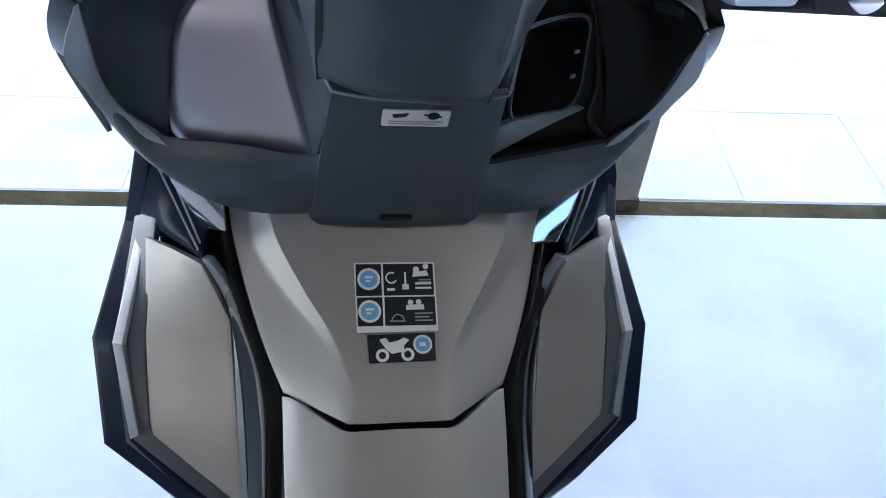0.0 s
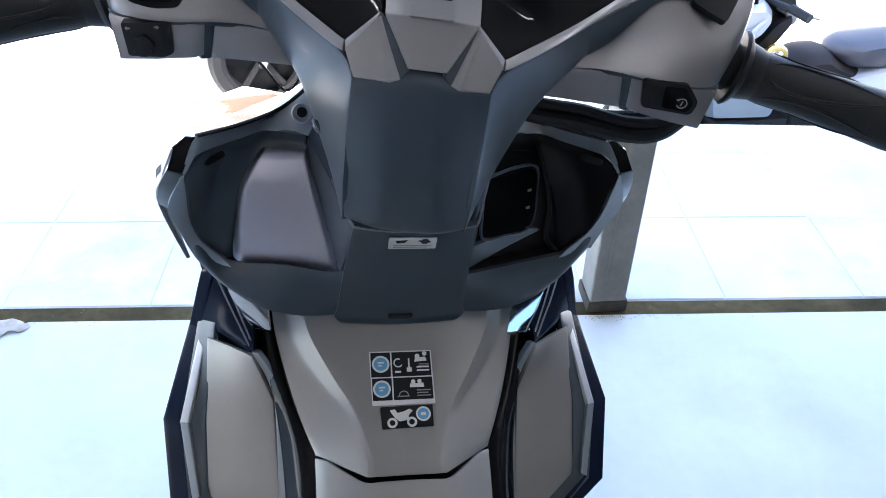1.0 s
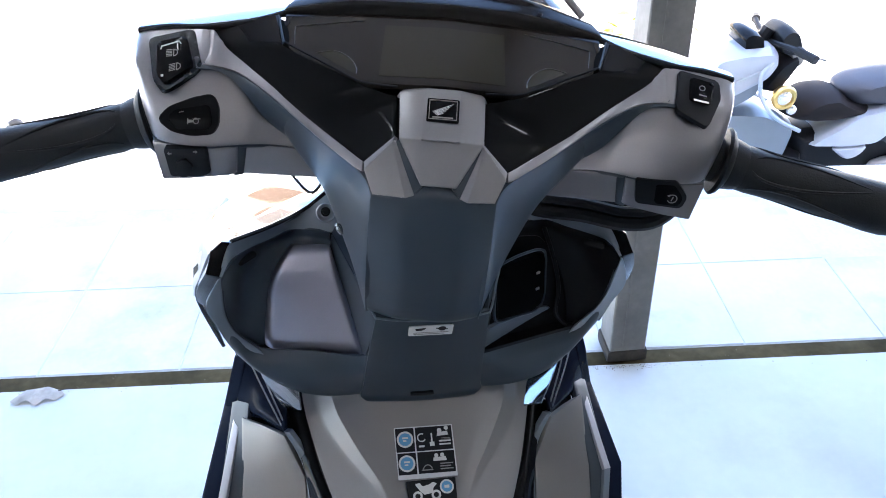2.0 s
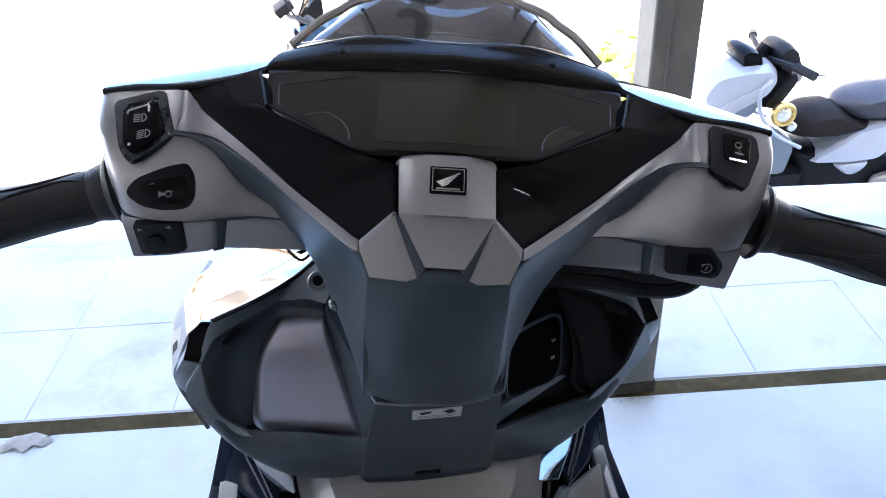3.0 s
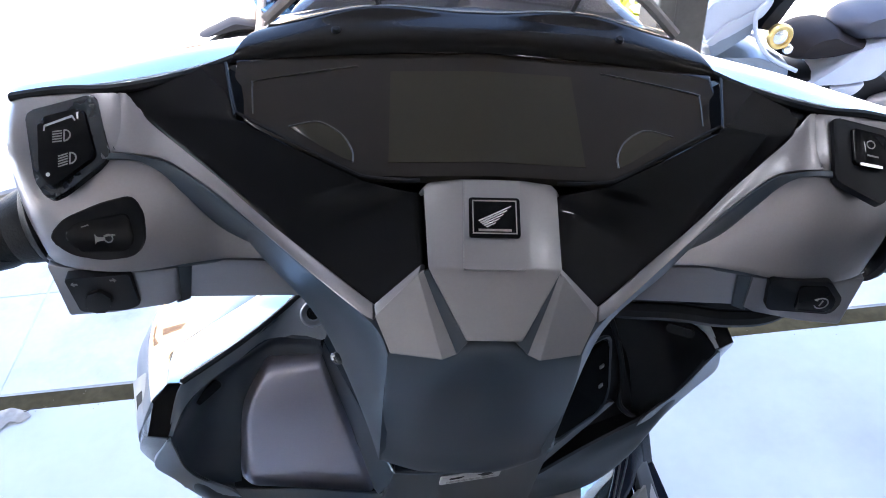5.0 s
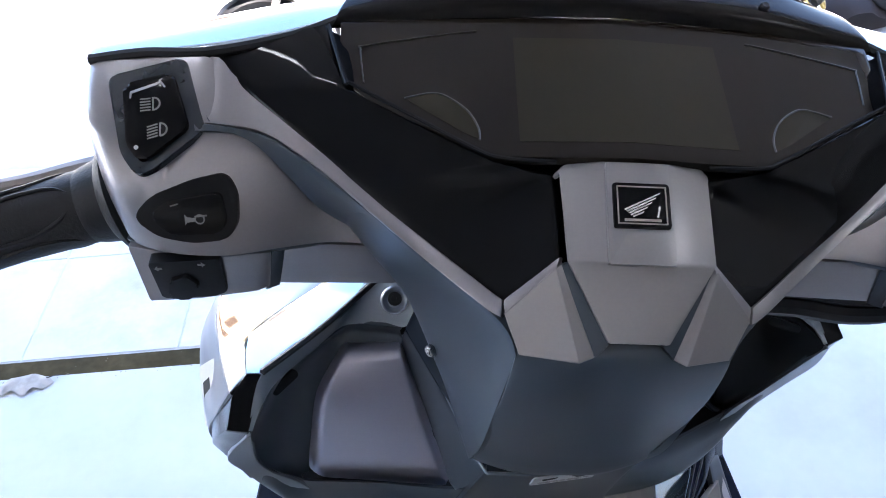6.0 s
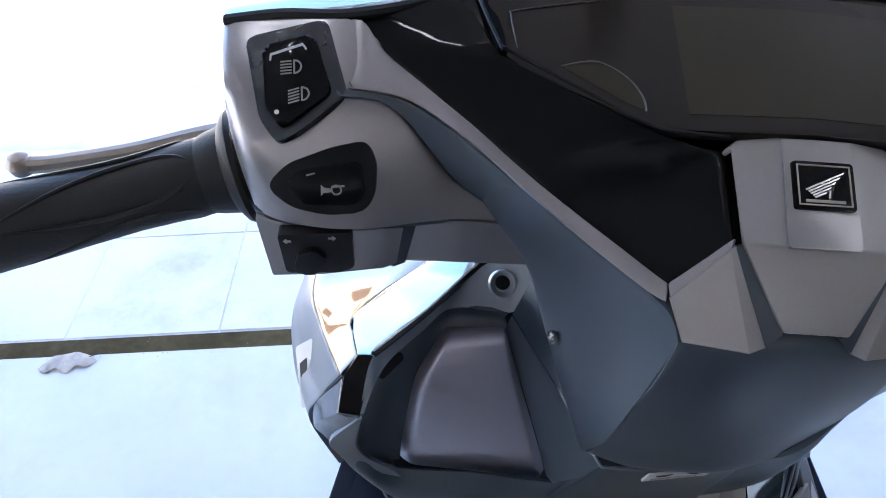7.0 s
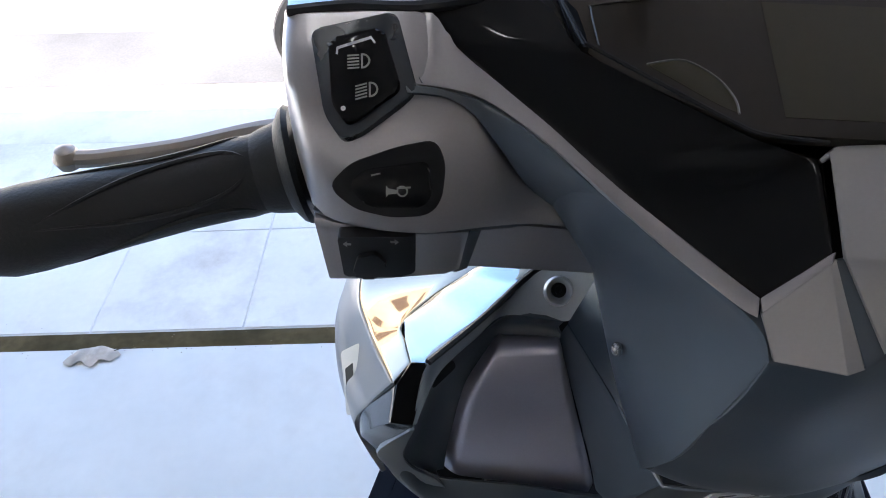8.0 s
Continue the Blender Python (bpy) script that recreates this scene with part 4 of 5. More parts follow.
# walls that sink from the rim to the lid
WALL = [[(-.0710, .0920, 1.0010), (-.0840, .0950, 1.0010), (-.098, .0980, 1.0010), (-.117, .0800, 1.0040), (-.134, .0600, 1.0080), (-.1465, .0365, 1.0035), (-.1490, .0460, .9800), (-.1505, .0570, .9530), (-.1455, .0655, .9280), (-.131, .0705, .9075)],
        [(-.0725, .0945, .9930), (-.0860, .0985, .9930), (-.101, .1000, .9920), (-.114, .0940, .9900), (-.127, .0850, .9860), (-.137, .0750, .9760), (-.1395, .0725, .9610), (-.1395, .0725, .9410), (-.138, .0735, .9220), (-.132, .0755, .9050)],
        [(-.0690, .0920, .9880), (-.0830, .0950, .9880), (-.0980, .0965, .9850), (-.1060, .0925, .9760), (-.1130, .0885, .9660), (-.1180, .0855, .9560), (-.1220, .0835, .9430), (-.1250, .0815, .9280), (-.1270, .0795, .9140), (-.1280, .0775, .9030)]]
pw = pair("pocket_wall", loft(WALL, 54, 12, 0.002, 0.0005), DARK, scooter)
SIDE = [[(-.0700, .0900, 1.0010), (-.0590, .0610, .9935), (-.0480, .0340, .9830), (-.0415, .0180, .9770), (-.0435, .0280, .9500), (-.0480, .0480, .9120)],
        [(-.0712, .0925, .9930), (-.0640, .0780, .9730), (-.0590, .0690, .9570), (-.0560, .0640, .9440), (-.0530, .0590, .9290), (-.0500, .0540, .9100)],
        [(-.0720, .0920, .9880), (-.0670, .0850, .9700), (-.0620, .0770, .9540), (-.0580, .0700, .9400), (-.0540, .0630, .9260), (-.0500, .0570, .9090)]]
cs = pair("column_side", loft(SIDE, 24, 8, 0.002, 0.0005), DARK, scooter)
# shade of the open right pocket is put into black walls
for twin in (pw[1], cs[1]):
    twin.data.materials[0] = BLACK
SHELL = [[(-.146, .090, .984), (-.105, .112, .998), (-.050, .112, 1.005)], [(-.158, .092, .940), (-.115, .116, .950), (-.045, .085, .950)], [(-.150, .086, .880), (-.095, .088, .880), (-.045, .076, .880)]]
pair("pocket_shell", loft(SHELL, 14, 12, 0.002, 0.0005), BLACK, scooter)
# lip and column front in one moulding
LIPF = [[(-.1480, .0440, .9850), (-.1500, .0570, .9520), (-.1450, .0650, .9270), (-.1310, .0700, .9070), (-.0900, .0615, .9080), (-.0480, .0490, .9110), (-.0430, .0260, .9540), (-.0412, .0175, .9775)],
        [(-.1560, .0470, .9780), (-.1545, .0590, .9450), (-.1490, .0650, .9170), (-.1330, .0650, .8970), (-.0900, .0560, .8930), (-.0440, .0500, .8950), (-.0250, .0265, .9470), (-.0200, .0160, .9740)],
        [(-.1620, .0510, .9690), (-.1580, .0610, .9400), (-.1510, .0680, .9080), (-.1290, .0640, .8830), (-.0900, .0590, .8700), (-.0400, .0570, .8760), (-.0120, .0270, .9440), (-.0100, .0152, .9735)],
        [(-.1630, .0600, .9650), (-.1590, .0700, .9360), (-.1490, .0740, .9000), (-.1240, .0680, .8720), (-.0950, .0650, .8560), (-.0560, .0640, .8530), (0, .0580, .8700), (0, .0150, .9733)]]
pair("pocket_lip", loft(LIPF, 36, 14, 0.002, 0.0005), DARK, scooter)
COLF = [[(-.0412, .0172, .9780), (0, .0140, .9745), (.0412, .0172, .9780)], [(-.0440, .0300, .9450), (0, .0275, .9430), (.0440, .0300, .9450)],
        [(-.0475, .0470, .9000), (0, .0455, .8980), (.0475, .0470, .9000)], [(-.0500, .0590, .8650), (0, .0575, .8620), (.0500, .0590, .8650)], [(-.0520, .0632, .8525), (0, .0615, .8500), (.0520, .0632, .8525)],
        [(-.0460, .0645, .8440), (0, .0635, .8420), (.0460, .0645, .8440)], [(-.0455, .0740, .8390), (0, .0730, .8370), (.0455, .0740, .8390)]]
part("column_front", loft(COLF, 14, 36, 0.003, 0.0008, m=pose(0, -.0015, .0006)), DARK, scooter)
end_face = skin([(-.1470, .0555, 1.0210), (-.1395, .0540, 1.0210), (-.1475, .0340, 1.0065), (-.1570, .0345, 1.0085), (-.1535, .0470, 1.0180)], [(0, 1, 2, 3, 4)], 0.006, 0.0010)
pair("rim_end", end_face, GLOSS, scooter, "gloss black end face of the pocket rim")
TIP = [[(-.1530, .0600, 1.0150), (-.1640, .0700, .9900), (-.1715, .0740, .9740), (-.1725, .0760, .9620)], [(-.1570, .0345, 1.0085), (-.1645, .0440, .9920), (-.1690, .0530, .9770), (-.1705, .0585, .9660)],
       [(-.1475, .0340, 1.0055), (-.1530, .0385, .9930), (-.1580, .0435, .9810), (-.1630, .0485, .9685)], [(-.1460, .0420, 1.0000), (-.1510, .0470, .9870), (-.1560, .0520, .9760), (-.1610, .0560, .9650)]]
pair("rim_tip", loft(TIP, 14, 12, 0.002, 0.0008, hard_v=True), RIMEND, scooter, "glossy dark outer tip of the pocket rim")
RIMB = [[(-.1490, .0352, 1.0030), (-.1630, .0490, .9690), (-.1590, .0590, .9410), (-.1520, .0690, .9090), (-.1370, .0690, .8860), (-.1150, .0640, .8720)],
        [(-.1470, .0350, 1.0040), (-.1495, .0460, .9790), (-.1510, .0570, .9520), (-.1460, .0650, .9280), (-.1330, .0690, .9085), (-.1150, .0650, .8850)]]
rb = pair("rim_band", loft(RIMB, 30, 6, 0.002, 0.0008, m=pose(0, -.0014, -.0002)), SLATE, scooter, "slate outer band of the pocket rim")
LID_L = curve_points([(-.1035, .0930, .9900), (-.1185, .0830, .9690), (-.1255, .0805, .9400), (-.1290, .0785, .9040), (-.1250, .0850, .8930)], 30)
LID_R = curve_points([(-.0720, .0900, .9905), (-.0665, .0828, .9670), (-.0592, .0742, .9400), (-.0490, .0625, .9030), (-.0490, .0655, .8930)], 30)
rows = []
for i, (p, q) in enumerate(zip(LID_L, LID_R)):
    row = []
    for k in range(31):
        u = k / 30
        away = (max(0, 1 - u / 0.12), max(0, 1 - (1 - u) / 0.045), max(0, 1 - i / 30 / 0.07))
        row.append(tuple(p.lerp(q, u) + Vector((.15, .94, -.30)) * .0065 * sum(a * a for a in away)))
    rows.append(row)
part("glovebox_lid", loft(rows, 30, 30, 0.002, 0.0, hard_u=True, hard_v=True, m=pose(0, -.0022, 0)), LID, scooter, "satin mauve grey glovebox lid", 60)
# the open pocket on the other side
back = [[(.1020, .1000, .9830), (.0870, .0970, .9860), (.0735, .0930, .9885)], [(.1190, .0900, .9480), (.0920, .0840, .9500), (.0620, .0760, .9500)], [(.1310, .0790, .9030), (.0900, .0720, .9040), (.0490, .0590, .9060)]]
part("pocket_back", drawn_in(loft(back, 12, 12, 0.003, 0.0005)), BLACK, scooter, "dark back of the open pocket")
FP = face_frame((.0773, .0660, .9590), (.80, .58, -.15), (-.20, .10, .97))
sock = part("socket_recess", chip([(-31, 25), (28, 22), (30, -18), (20, -26), (-28, -20)], -6, 0.6, FP, 0.001, 5), PIT, scooter, "socket recess in the open pocket, its shade coloured black")
part("recess_frame", tube([FP @ Vector(p) for p in ((-.030, .026, 0), (.000, .028, 0), (.027, .024, 0), (.0305, .004, 0), (.030, -.018, 0), (.020, -.0265, 0), (-.004, -.024, 0), (-.029, -.0205, 0), (-.0315, .002, 0), (-.030, .026, 0))], .0012, 6, 60), DARK, sock)
for y in (8, -6):
    part("socket_tab", chip([(18, y), (22, y), (22, y - 2), (18, y - 2)], 0.6, 1.6, FP, 0.0002), GREYPRINT, sock)
part("pocket_rib", drawn_in(tube([(.100, .0940, .9960), (.112, .0900, .9650), (.1180, .0840, .9380), (.1160, .0760, .9180), (.1300, .0720, .9040)], .0020, 8, 30)), BLACK, scooter)
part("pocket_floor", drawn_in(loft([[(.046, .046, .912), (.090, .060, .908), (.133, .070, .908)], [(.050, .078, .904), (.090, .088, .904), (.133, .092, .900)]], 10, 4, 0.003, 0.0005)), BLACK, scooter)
part("pocket_shelf", drawn_in(loft([[(.0480, .0480, .9130), (.0800, .0580, .9250), (.1080, .0700, .9300)], [(.0450, .0330, .9450), (.0700, .0520, .9400), (.1020, .0680, .9340)]], 10, 6, 0.003, 0.0008)), DARK, scooter)
for sx in (-1, 1):
    part("rim_slot", chip([(-8, -2.4), (8, -2.4), (8, 2.4), (-8, 2.4)], -2, 0.8, face_frame((sx * .1330, .0690, .9960), (sx * .72, -.65, sx * .1), (sx * .3, .3, .9)), 0.0005, 2.3), BLACK, scooter, "dark slot in the pocket rim")
FSC = face_frame((-.0740, .0990, 1.0145), (1, .1, 0), (0, .65, .76))
screw = part("screw_cup", lathe([(.0074, -.0012), (.0068, .0005), (.0062, .0005), (.0038, -.0014), (.0, -.0014)], FSC, 32), SCREWCUP, scooter, "round countersunk screw cup")
part("screw", joined(disc(0, 0.6, 3.6, -1.2, 0.2, FSC, 24), ring(0, 0.6, 1.0, 2.2, 0.2, 0.8, FSC, 12)), BLACK, screw, "black countersunk screw")
part("cable_clip", lathe([(.0, -.0062), (.0020, -.0052), (.0026, -.0015), (.0023, .0034), (.0011, .0060), (.0, .0064)], pose(-0.0642, 0.0437, 1.0360, 25, -18, 0), 14), BADGE, scooter, "small bright metal clip")
FL = face_frame((-.001, .0168, .9622), (1, 0, 0), (0, -.33, .94))
tag = part("label_plate", chip([(-16.5, 6.5), (16, 6.5), (16, -6.5), (-16.5, -6.5)], -0.5, 0.5, FL, 0.0002, 1.2), LABELGREY, scooter, "small pale label with two dark pictograms")
part("pictogram", chip([(-12, 3.6), (-3.5, 4.6), (-5.5, 1.2), (-11, 0.4)], 0.5, 0.62, FL, 0.0, 1.0), BLACK, tag)
part("pictogram", joined(disc(8, 2.6, 3.0, 0.5, 0.62, FL), bar(3.5, 3.4, 12, 1.8, 1.4, 0.5, 0.62, FL)), BLACK, tag)
part("print_line", joined(bar(-13, -2.4, 13, -2.4, 0.9, 0.5, 0.6, FL), bar(-13, -4.4, 10, -4.4, 0.9, 0.5, 0.6, FL)), GREYPRINT, tag, "unreadable lines of print")
FSL = face_frame((.000, .0575, .8560), (1, 0, 0), (0, -.33, .94))
part("hook_slot", joined(chip([(-10, 3.2), (10, 3.2), (10, -2.6), (-10, -2.6)], -2, 1.0, FSL, 0.0005, 2.2)), BLACK, scooter, "dark slot of a fold-away bag hook")

part("neck_edge", tube([(-.0640, .0800, .9985), (-.0500, .0400, .9860), (-.0425, .0180, .9785), (-.0380, .0150, .9770), (-.0200, .0128, .9757), (0, .0122, .9752), (.0200, .0128, .9757), (.0380, .0150, .9770), (.0425, .0180, .9785), (.0500, .0400, .9860), (.0640, .0800, .9985)], .0009, 6, 60), SLATE, scooter, "fine moulded edge round the neck")

# ---- knee panel and fuel lid
KNEE_L = [[(-.1030, .0935, .8330), (-.0910, .0900, .8335), (-.0780, .0860, .8440), (-.0600, .0790, .8455), (-.0480, .0690, .8440), (-.0240, .0685, .8440), (0, .0680, .8440)],
          [(-.0990, .0720, .8210), (-.0850, .0625, .8235), (-.0720, .0605, .8355), (-.0560, .0580, .8350), (-.0380, .0555, .8345), (-.0180, .0545, .8342), (0, .0540, .8340)],
          [(-.0880, .0350, .8020), (-.0650, .0315, .8115), (-.0550, .0300, .8205), (-.0420, .0285, .8208), (-.0280, .0275, .8206), (-.0140, .0270, .8205), (0, .0270, .8205)],
          [(-.0780, .0080, .7885), (-.0450, .0045, .8050), (-.0385, .0030, .8092), (-.0290, .0025, .8096), (-.0190, .0020, .8095), (-.0100, .0020, .8095), (0, .0020, .8095)],
          [(-.0690, -.0120, .7790), (-.0310, -.0310, .7952), (-.0262, -.0315, .7966), (-.0200, -.0320, .7970), (-.0140, -.0325, .7970), (-.0070, -.0325, .7970), (0, -.0325, .7970)],
          [(-.0685, -.0130, .7770), (-.0305, -.0440, .7884), (-.0265, -.0445, .7891), (-.0200, -.0450, .7895), (-.0140, -.0450, .7896), (-.0070, -.0450, .7897), (0, -.0450, .7897)]]
KNEE = [row + [(-x, y, z) for x, y, z in row[-2::-1]] for row in KNEE_L]
part("knee_panel", loft(KNEE, 72, 40, 0.004, 0.0015, hard_u=True), SILVER_WARM, scooter, "warm satin grey centre panel with warning stickers")
FUEL = [[(-.0690, -.0160, .7775), (-.0600, -.0230, .7825), (-.0480, -.0340, .7840), (-.0330, -.0465, .7858), (-.0180, -.0480, .7873), (0, -.0480, .7878), (.0180, -.0480, .7873), (.0330, -.0465, .7858), (.0480, -.0340, .7840), (.0600, -.0230, .7825), (.0690, -.0160, .7775)],
        [(-.0680, -.0500, .7620), (-.0600, -.0530, .7670), (-.0480, -.0600, .7710), (-.0330, -.0700, .7730), (-.0180, -.0720, .7745), (0, -.0720, .7750), (.0180, -.0720, .7745), (.0330, -.0700, .7730), (.0480, -.0600, .7710), (.0600, -.0530, .7670), (.0680, -.0500, .7620)],
        [(-.0660, -.1000, .7350), (-.0580, -.1020, .7400), (-.0480, -.1050, .7450), (-.0330, -.1120, .7480), (-.0180, -.1130, .7500), (0, -.1130, .7500), (.0180, -.1130, .7500), (.0330, -.1120, .7480), (.0480, -.1050, .7450), (.0580, -.1020, .7400), (.0660, -.1000, .7350)],
        [(-.0640, -.1500, .7000), (-.0560, -.1520, .7150), (-.0460, -.1550, .7200), (-.0330, -.1600, .7220), (-.0180, -.1610, .7230), (0, -.1610, .7230), (.0180, -.1610, .7230), (.0330, -.1600, .7220), (.0460, -.1550, .7200), (.0560, -.1520, .7150), (.0640, -.1500, .7000)]]
part("fuel_lid", loft(FUEL, 50, 20, 0.004, 0.0015), SILVER_WARM, scooter, "warm satin grey fuel lid")

BACK = [[(-.150, .100, .800), (0, .060, .815), (.150, .100, .800)], [(-.150, .020, .735), (0, .000, .775), (.150, .020, .735)], [(-.110, -.040, .670), (0, -.060, .735), (.110, -.040, .670)], [(-.090, -.150, .640), (0, -.160, .690), (.090, -.150, .640)]]
part("inner_frame", loft(BACK, 12, 12, 0.01, 0.001), BLACK, scooter, "black inner frame behind the panels")

# stickers on the knee panel
FST = face_frame((.0005, .0245, .8195), (1, 0, 0), (0, .909, .417))
st = part("sticker", chip([(-25.5, 22.5), (24.5, 22.5), (25, -21.5), (-24.5, -21.5)], -1.6, 1.0, FST, 0.0, 1.0), LABELGREY, scooter, "black and silver warning sticker with blue round signs")
for x0, x1, y0, y1 in ((-24.5, -8.8, 1.2, 21.5), (-7.6, 23.6, 1.2, 21.5), (-24, -8.6, -17.8, 0.2), (-7.4, 23.8, -17.8, 0.2)):
    part("sticker_field", chip([(x0, y0), (x1, y0), (x1, y1), (x0, y1)], 1.0, 1.2, FST, 0.0, 0.5), BLACK, st)
for cy in (11.8, -8.6):
    part("round_sign", joined(ring(-16.6, cy, 5.4, 7.0, 1.2, 1.4, FST), ), WHITE, st)
    part("round_field", disc(-16.6, cy, 5.4, 1.2, 1.4, FST), BLUE, st, "blue round sign")
    part("round_mark", joined(bar(-19, cy + 1.2, -14, cy + 1.2, 1.4, 1.4, 1.55, FST), bar(-18.6, cy - 1.2, -15.6, cy - 1.2, 1.2, 1.4, 1.55, FST)), WHITE, st)
pics = [ring(-2.6, 12.5, 2.8, 3.8, 1.2, 1.35, FST, 18, 60, 330), bar(6, 16, 6, 8, 1.2, 1.2, 1.35, FST), disc(13, 17.6, 2.0, 1.2, 1.35, FST, 14), chip([(11, 16), (19.5, 17), (20.5, 13.6), (10.5, 13)], 1.2, 1.35, FST, 0.0), disc(19, 19.6, 1.8, 1.2, 1.35, FST, 14),
        bar(4, 6.6, 8, 6.6, 3.4, 1.2, 1.35, FST), bar(12, 8.6, 22, 8.6, 1.2, 1.2, 1.35, FST), bar(12, 5.8, 22, 5.8, 1.2, 1.2, 1.35, FST), bar(-5.4, 5, -0.6, 5, 1.6, 1.2, 1.35, FST),
        disc(8.5, -3.4, 1.7, 1.2, 1.35, FST, 14), disc(13.5, -3.2, 1.7, 1.2, 1.35, FST, 14), chip([(6, -5), (16.5, -4.6), (17, -8), (5.6, -8)], 1.2, 1.35, FST, 0.0)]
for pic in pics:
    part("pictogram", pic, WHITE, st)
part("print_line", joined(ring(0.5, -14.5, 3.2, 4.0, 1.2, 1.35, FST, 16, 0, 180), bar(-4.5, -15, 5, -15, 0.8, 1.2, 1.35, FST), *[bar(11, -10.4 - 2.2 * k, 22 - 2 * (k % 2), -10.4 - 2.2 * k, 0.9, 1.2, 1.35, FST) for k in range(3)], *[bar(14, 11 - 1.2 * k, 22, 11 - 1.2 * k, 0.5, 1.2, 1.35, FST) for k in range(2)]), GREYPRINT, st, "unreadable lines of print")
FS2 = face_frame((.0025, -.0050, .8078), (1, 0.02, 0), (0, .909, .417))
st2 = part("sticker", chip([(-20.5, 8.6), (20.5, 8.6), (20, -8.6), (-20, -8.6)], -1.6, 0.8, FS2, 0.0, 0.8), BLACK, scooter, "black sticker with a white two-wheeler pictogram")
part("pictogram", joined(ring(-12, -4.2, 2.2, 4.0, 0.8, 0.95, FS2, 20), ring(3.2, -4.2, 2.2, 4.0, 0.8, 0.95, FS2, 20), chip([(-13.5, 5.5), (-9.5, 6.4), (-7.6, 3.4), (-2, 4.4), (1.6, 6.2), (4.6, 4.6), (1.4, 1.6), (0.6, -2.4), (-6.4, -3.4), (-9.6, -0.6)], 0.8, 0.95, FS2, 0.0, 0.6)), WHITE, st2, "white two-wheeler pictogram")
part("round_sign", ring(12.6, 1.6, 4.4, 5.8, 0.8, 0.95, FS2), WHITE, st2)
part("round_field", disc(12.6, 1.6, 4.4, 0.8, 0.95, FS2), BLUE, st2, "blue round sign")
part("round_mark", bar(10.6, 1.6, 14.6, 1.6, 2.4, 0.95, 1.1, FS2), WHITE, st2)

# ---- channels and leg shields
CHAN = [[(-.1040, .0920, .8290), (-.1110, .0950, .8330), (-.1200, .0960, .8300)], [(-.0890, .0350, .8000), (-.0960, .0380, .8020), (-.1030, .0400, .7960)],
        [(-.0700, -.0140, .7740), (-.0800, -.0130, .7740), (-.0950, .0000, .7620)], [(-.0690, -.0700, .7420), (-.0790, -.0700, .7420), (-.0900, -.0600, .7250)], [(-.0670, -.1500, .6960), (-.0770, -.1500, .6950), (-.0850, -.1450, .6780)]]
pair("channel", loft(CHAN, 10, 26, 0.003, 0.0008), GLOSS, scooter)
RIMW = [[(-.1605, .1180, .8560), (-.1490, .1110, .8620)], [(-.1765, .1180, .7950), (-.1630, .1080, .8020)], [(-.1945, .0520, .7510), (-.1785, .0440, .7565)], [(-.1880, .0020, .7000), (-.1680, -.0010, .7110)], [(-.1400, -.0300, .6780), (-.1280, -.0320, .6900)], [(-.0950, -.0520, .6640), (-.0930, -.0560, .6720)]]
pair("shield_rim", loft(RIMW, 4, 40, 0.016, 0.002, hard_v=True), NAVY, scooter, "gloss navy rim of the leg shield")
TRIMW = [[(-.1645, .1075, .8010), (-.1580, .1000, .8030)], [(-.1785, .0435, .7570), (-.1715, .0410, .7585)], [(-.1685, -.0010, .7115), (-.1625, .0000, .7145)]]
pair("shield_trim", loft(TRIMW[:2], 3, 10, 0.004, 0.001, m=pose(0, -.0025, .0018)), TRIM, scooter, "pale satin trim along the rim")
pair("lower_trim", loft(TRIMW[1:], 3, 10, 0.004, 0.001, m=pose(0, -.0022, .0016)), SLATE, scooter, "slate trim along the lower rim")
DARKW = [[(-.1670, .1150, .8060), (-.1500, .0980, .8180)], [(-.1780, .0420, .7560), (-.1580, .0400, .7600)], [(-.1720, -.0020, .7080), (-.1565, .0040, .7180)], [(-.1290, -.0330, .6860), (-.1180, -.0240, .6920)], [(-.0930, -.0540, .6730), (-.0960, -.0420, .6800)]]
pair("shield_step", loft(DARKW, 4, 34, 0.004, 0.001, hard_v=True), DARK, scooter, "dark step round the knee inset")
INSET = [[(-.1570, .0900, .8070), (-.1375, .0735, .8130), (-.1180, .0560, .8170)], [(-.1575, .0420, .7610), (-.1300, .0390, .7745), (-.1020, .0360, .7860)], [(-.1560, .0050, .7200), (-.1275, -.0015, .7310), (-.0985, -.0080, .7400)], [(-.1540, -.0010, .7140), (-.1250, -.0220, .7000), (-.0970, -.0420, .6880)]]
pair("knee_inset", loft(INSET, 16, 27, 0.004, 0.0015, hard_u=True, hard_v=True), SILVER_WARM, scooter, "warm grey inset of the leg shield")
INNERW = [[(-.1180, .0580, .8200), (-.1130, .0560, .8210)], [(-.1020, .0380, .7890), (-.0960, .0380, .7930)], [(-.0985, -.0060, .7430), (-.0920, -.0060, .7440)], [(-.0970, -.0420, .6910), (-.0890, -.0440, .6880)]]
pair("inset_edge", loft(INNERW, 4, 24, 0.006, 0.0012), SLATE, scooter)
GUS = [[(-.1540, .1160, .8600), (-.1350, .1050, .8560), (-.1120, .0960, .8360)], [(-.1600, .1130, .8300), (-.1400, .0980, .8330), (-.1150, .0820, .8290)], [(-.1640, .1080, .7940), (-.1450, .0880, .8140), (-.1170, .0600, .8220)], [(-.1640, .1130, .7840), (-.1450, .0950, .7990), (-.1190, .0680, .8040)]]
pair("gusset", loft(GUS, 14, 12, 0.003, 0.0006), NAVY, scooter, "gloss dark gusset above the inset")
pair("shield_backing", loft([[(-.156, .124, .862), (-.100, .112, .850)], [(-.162, .126, .795), (-.096, .080, .795)]], 4, 4, 0.003, 0.0), BLACK, scooter)
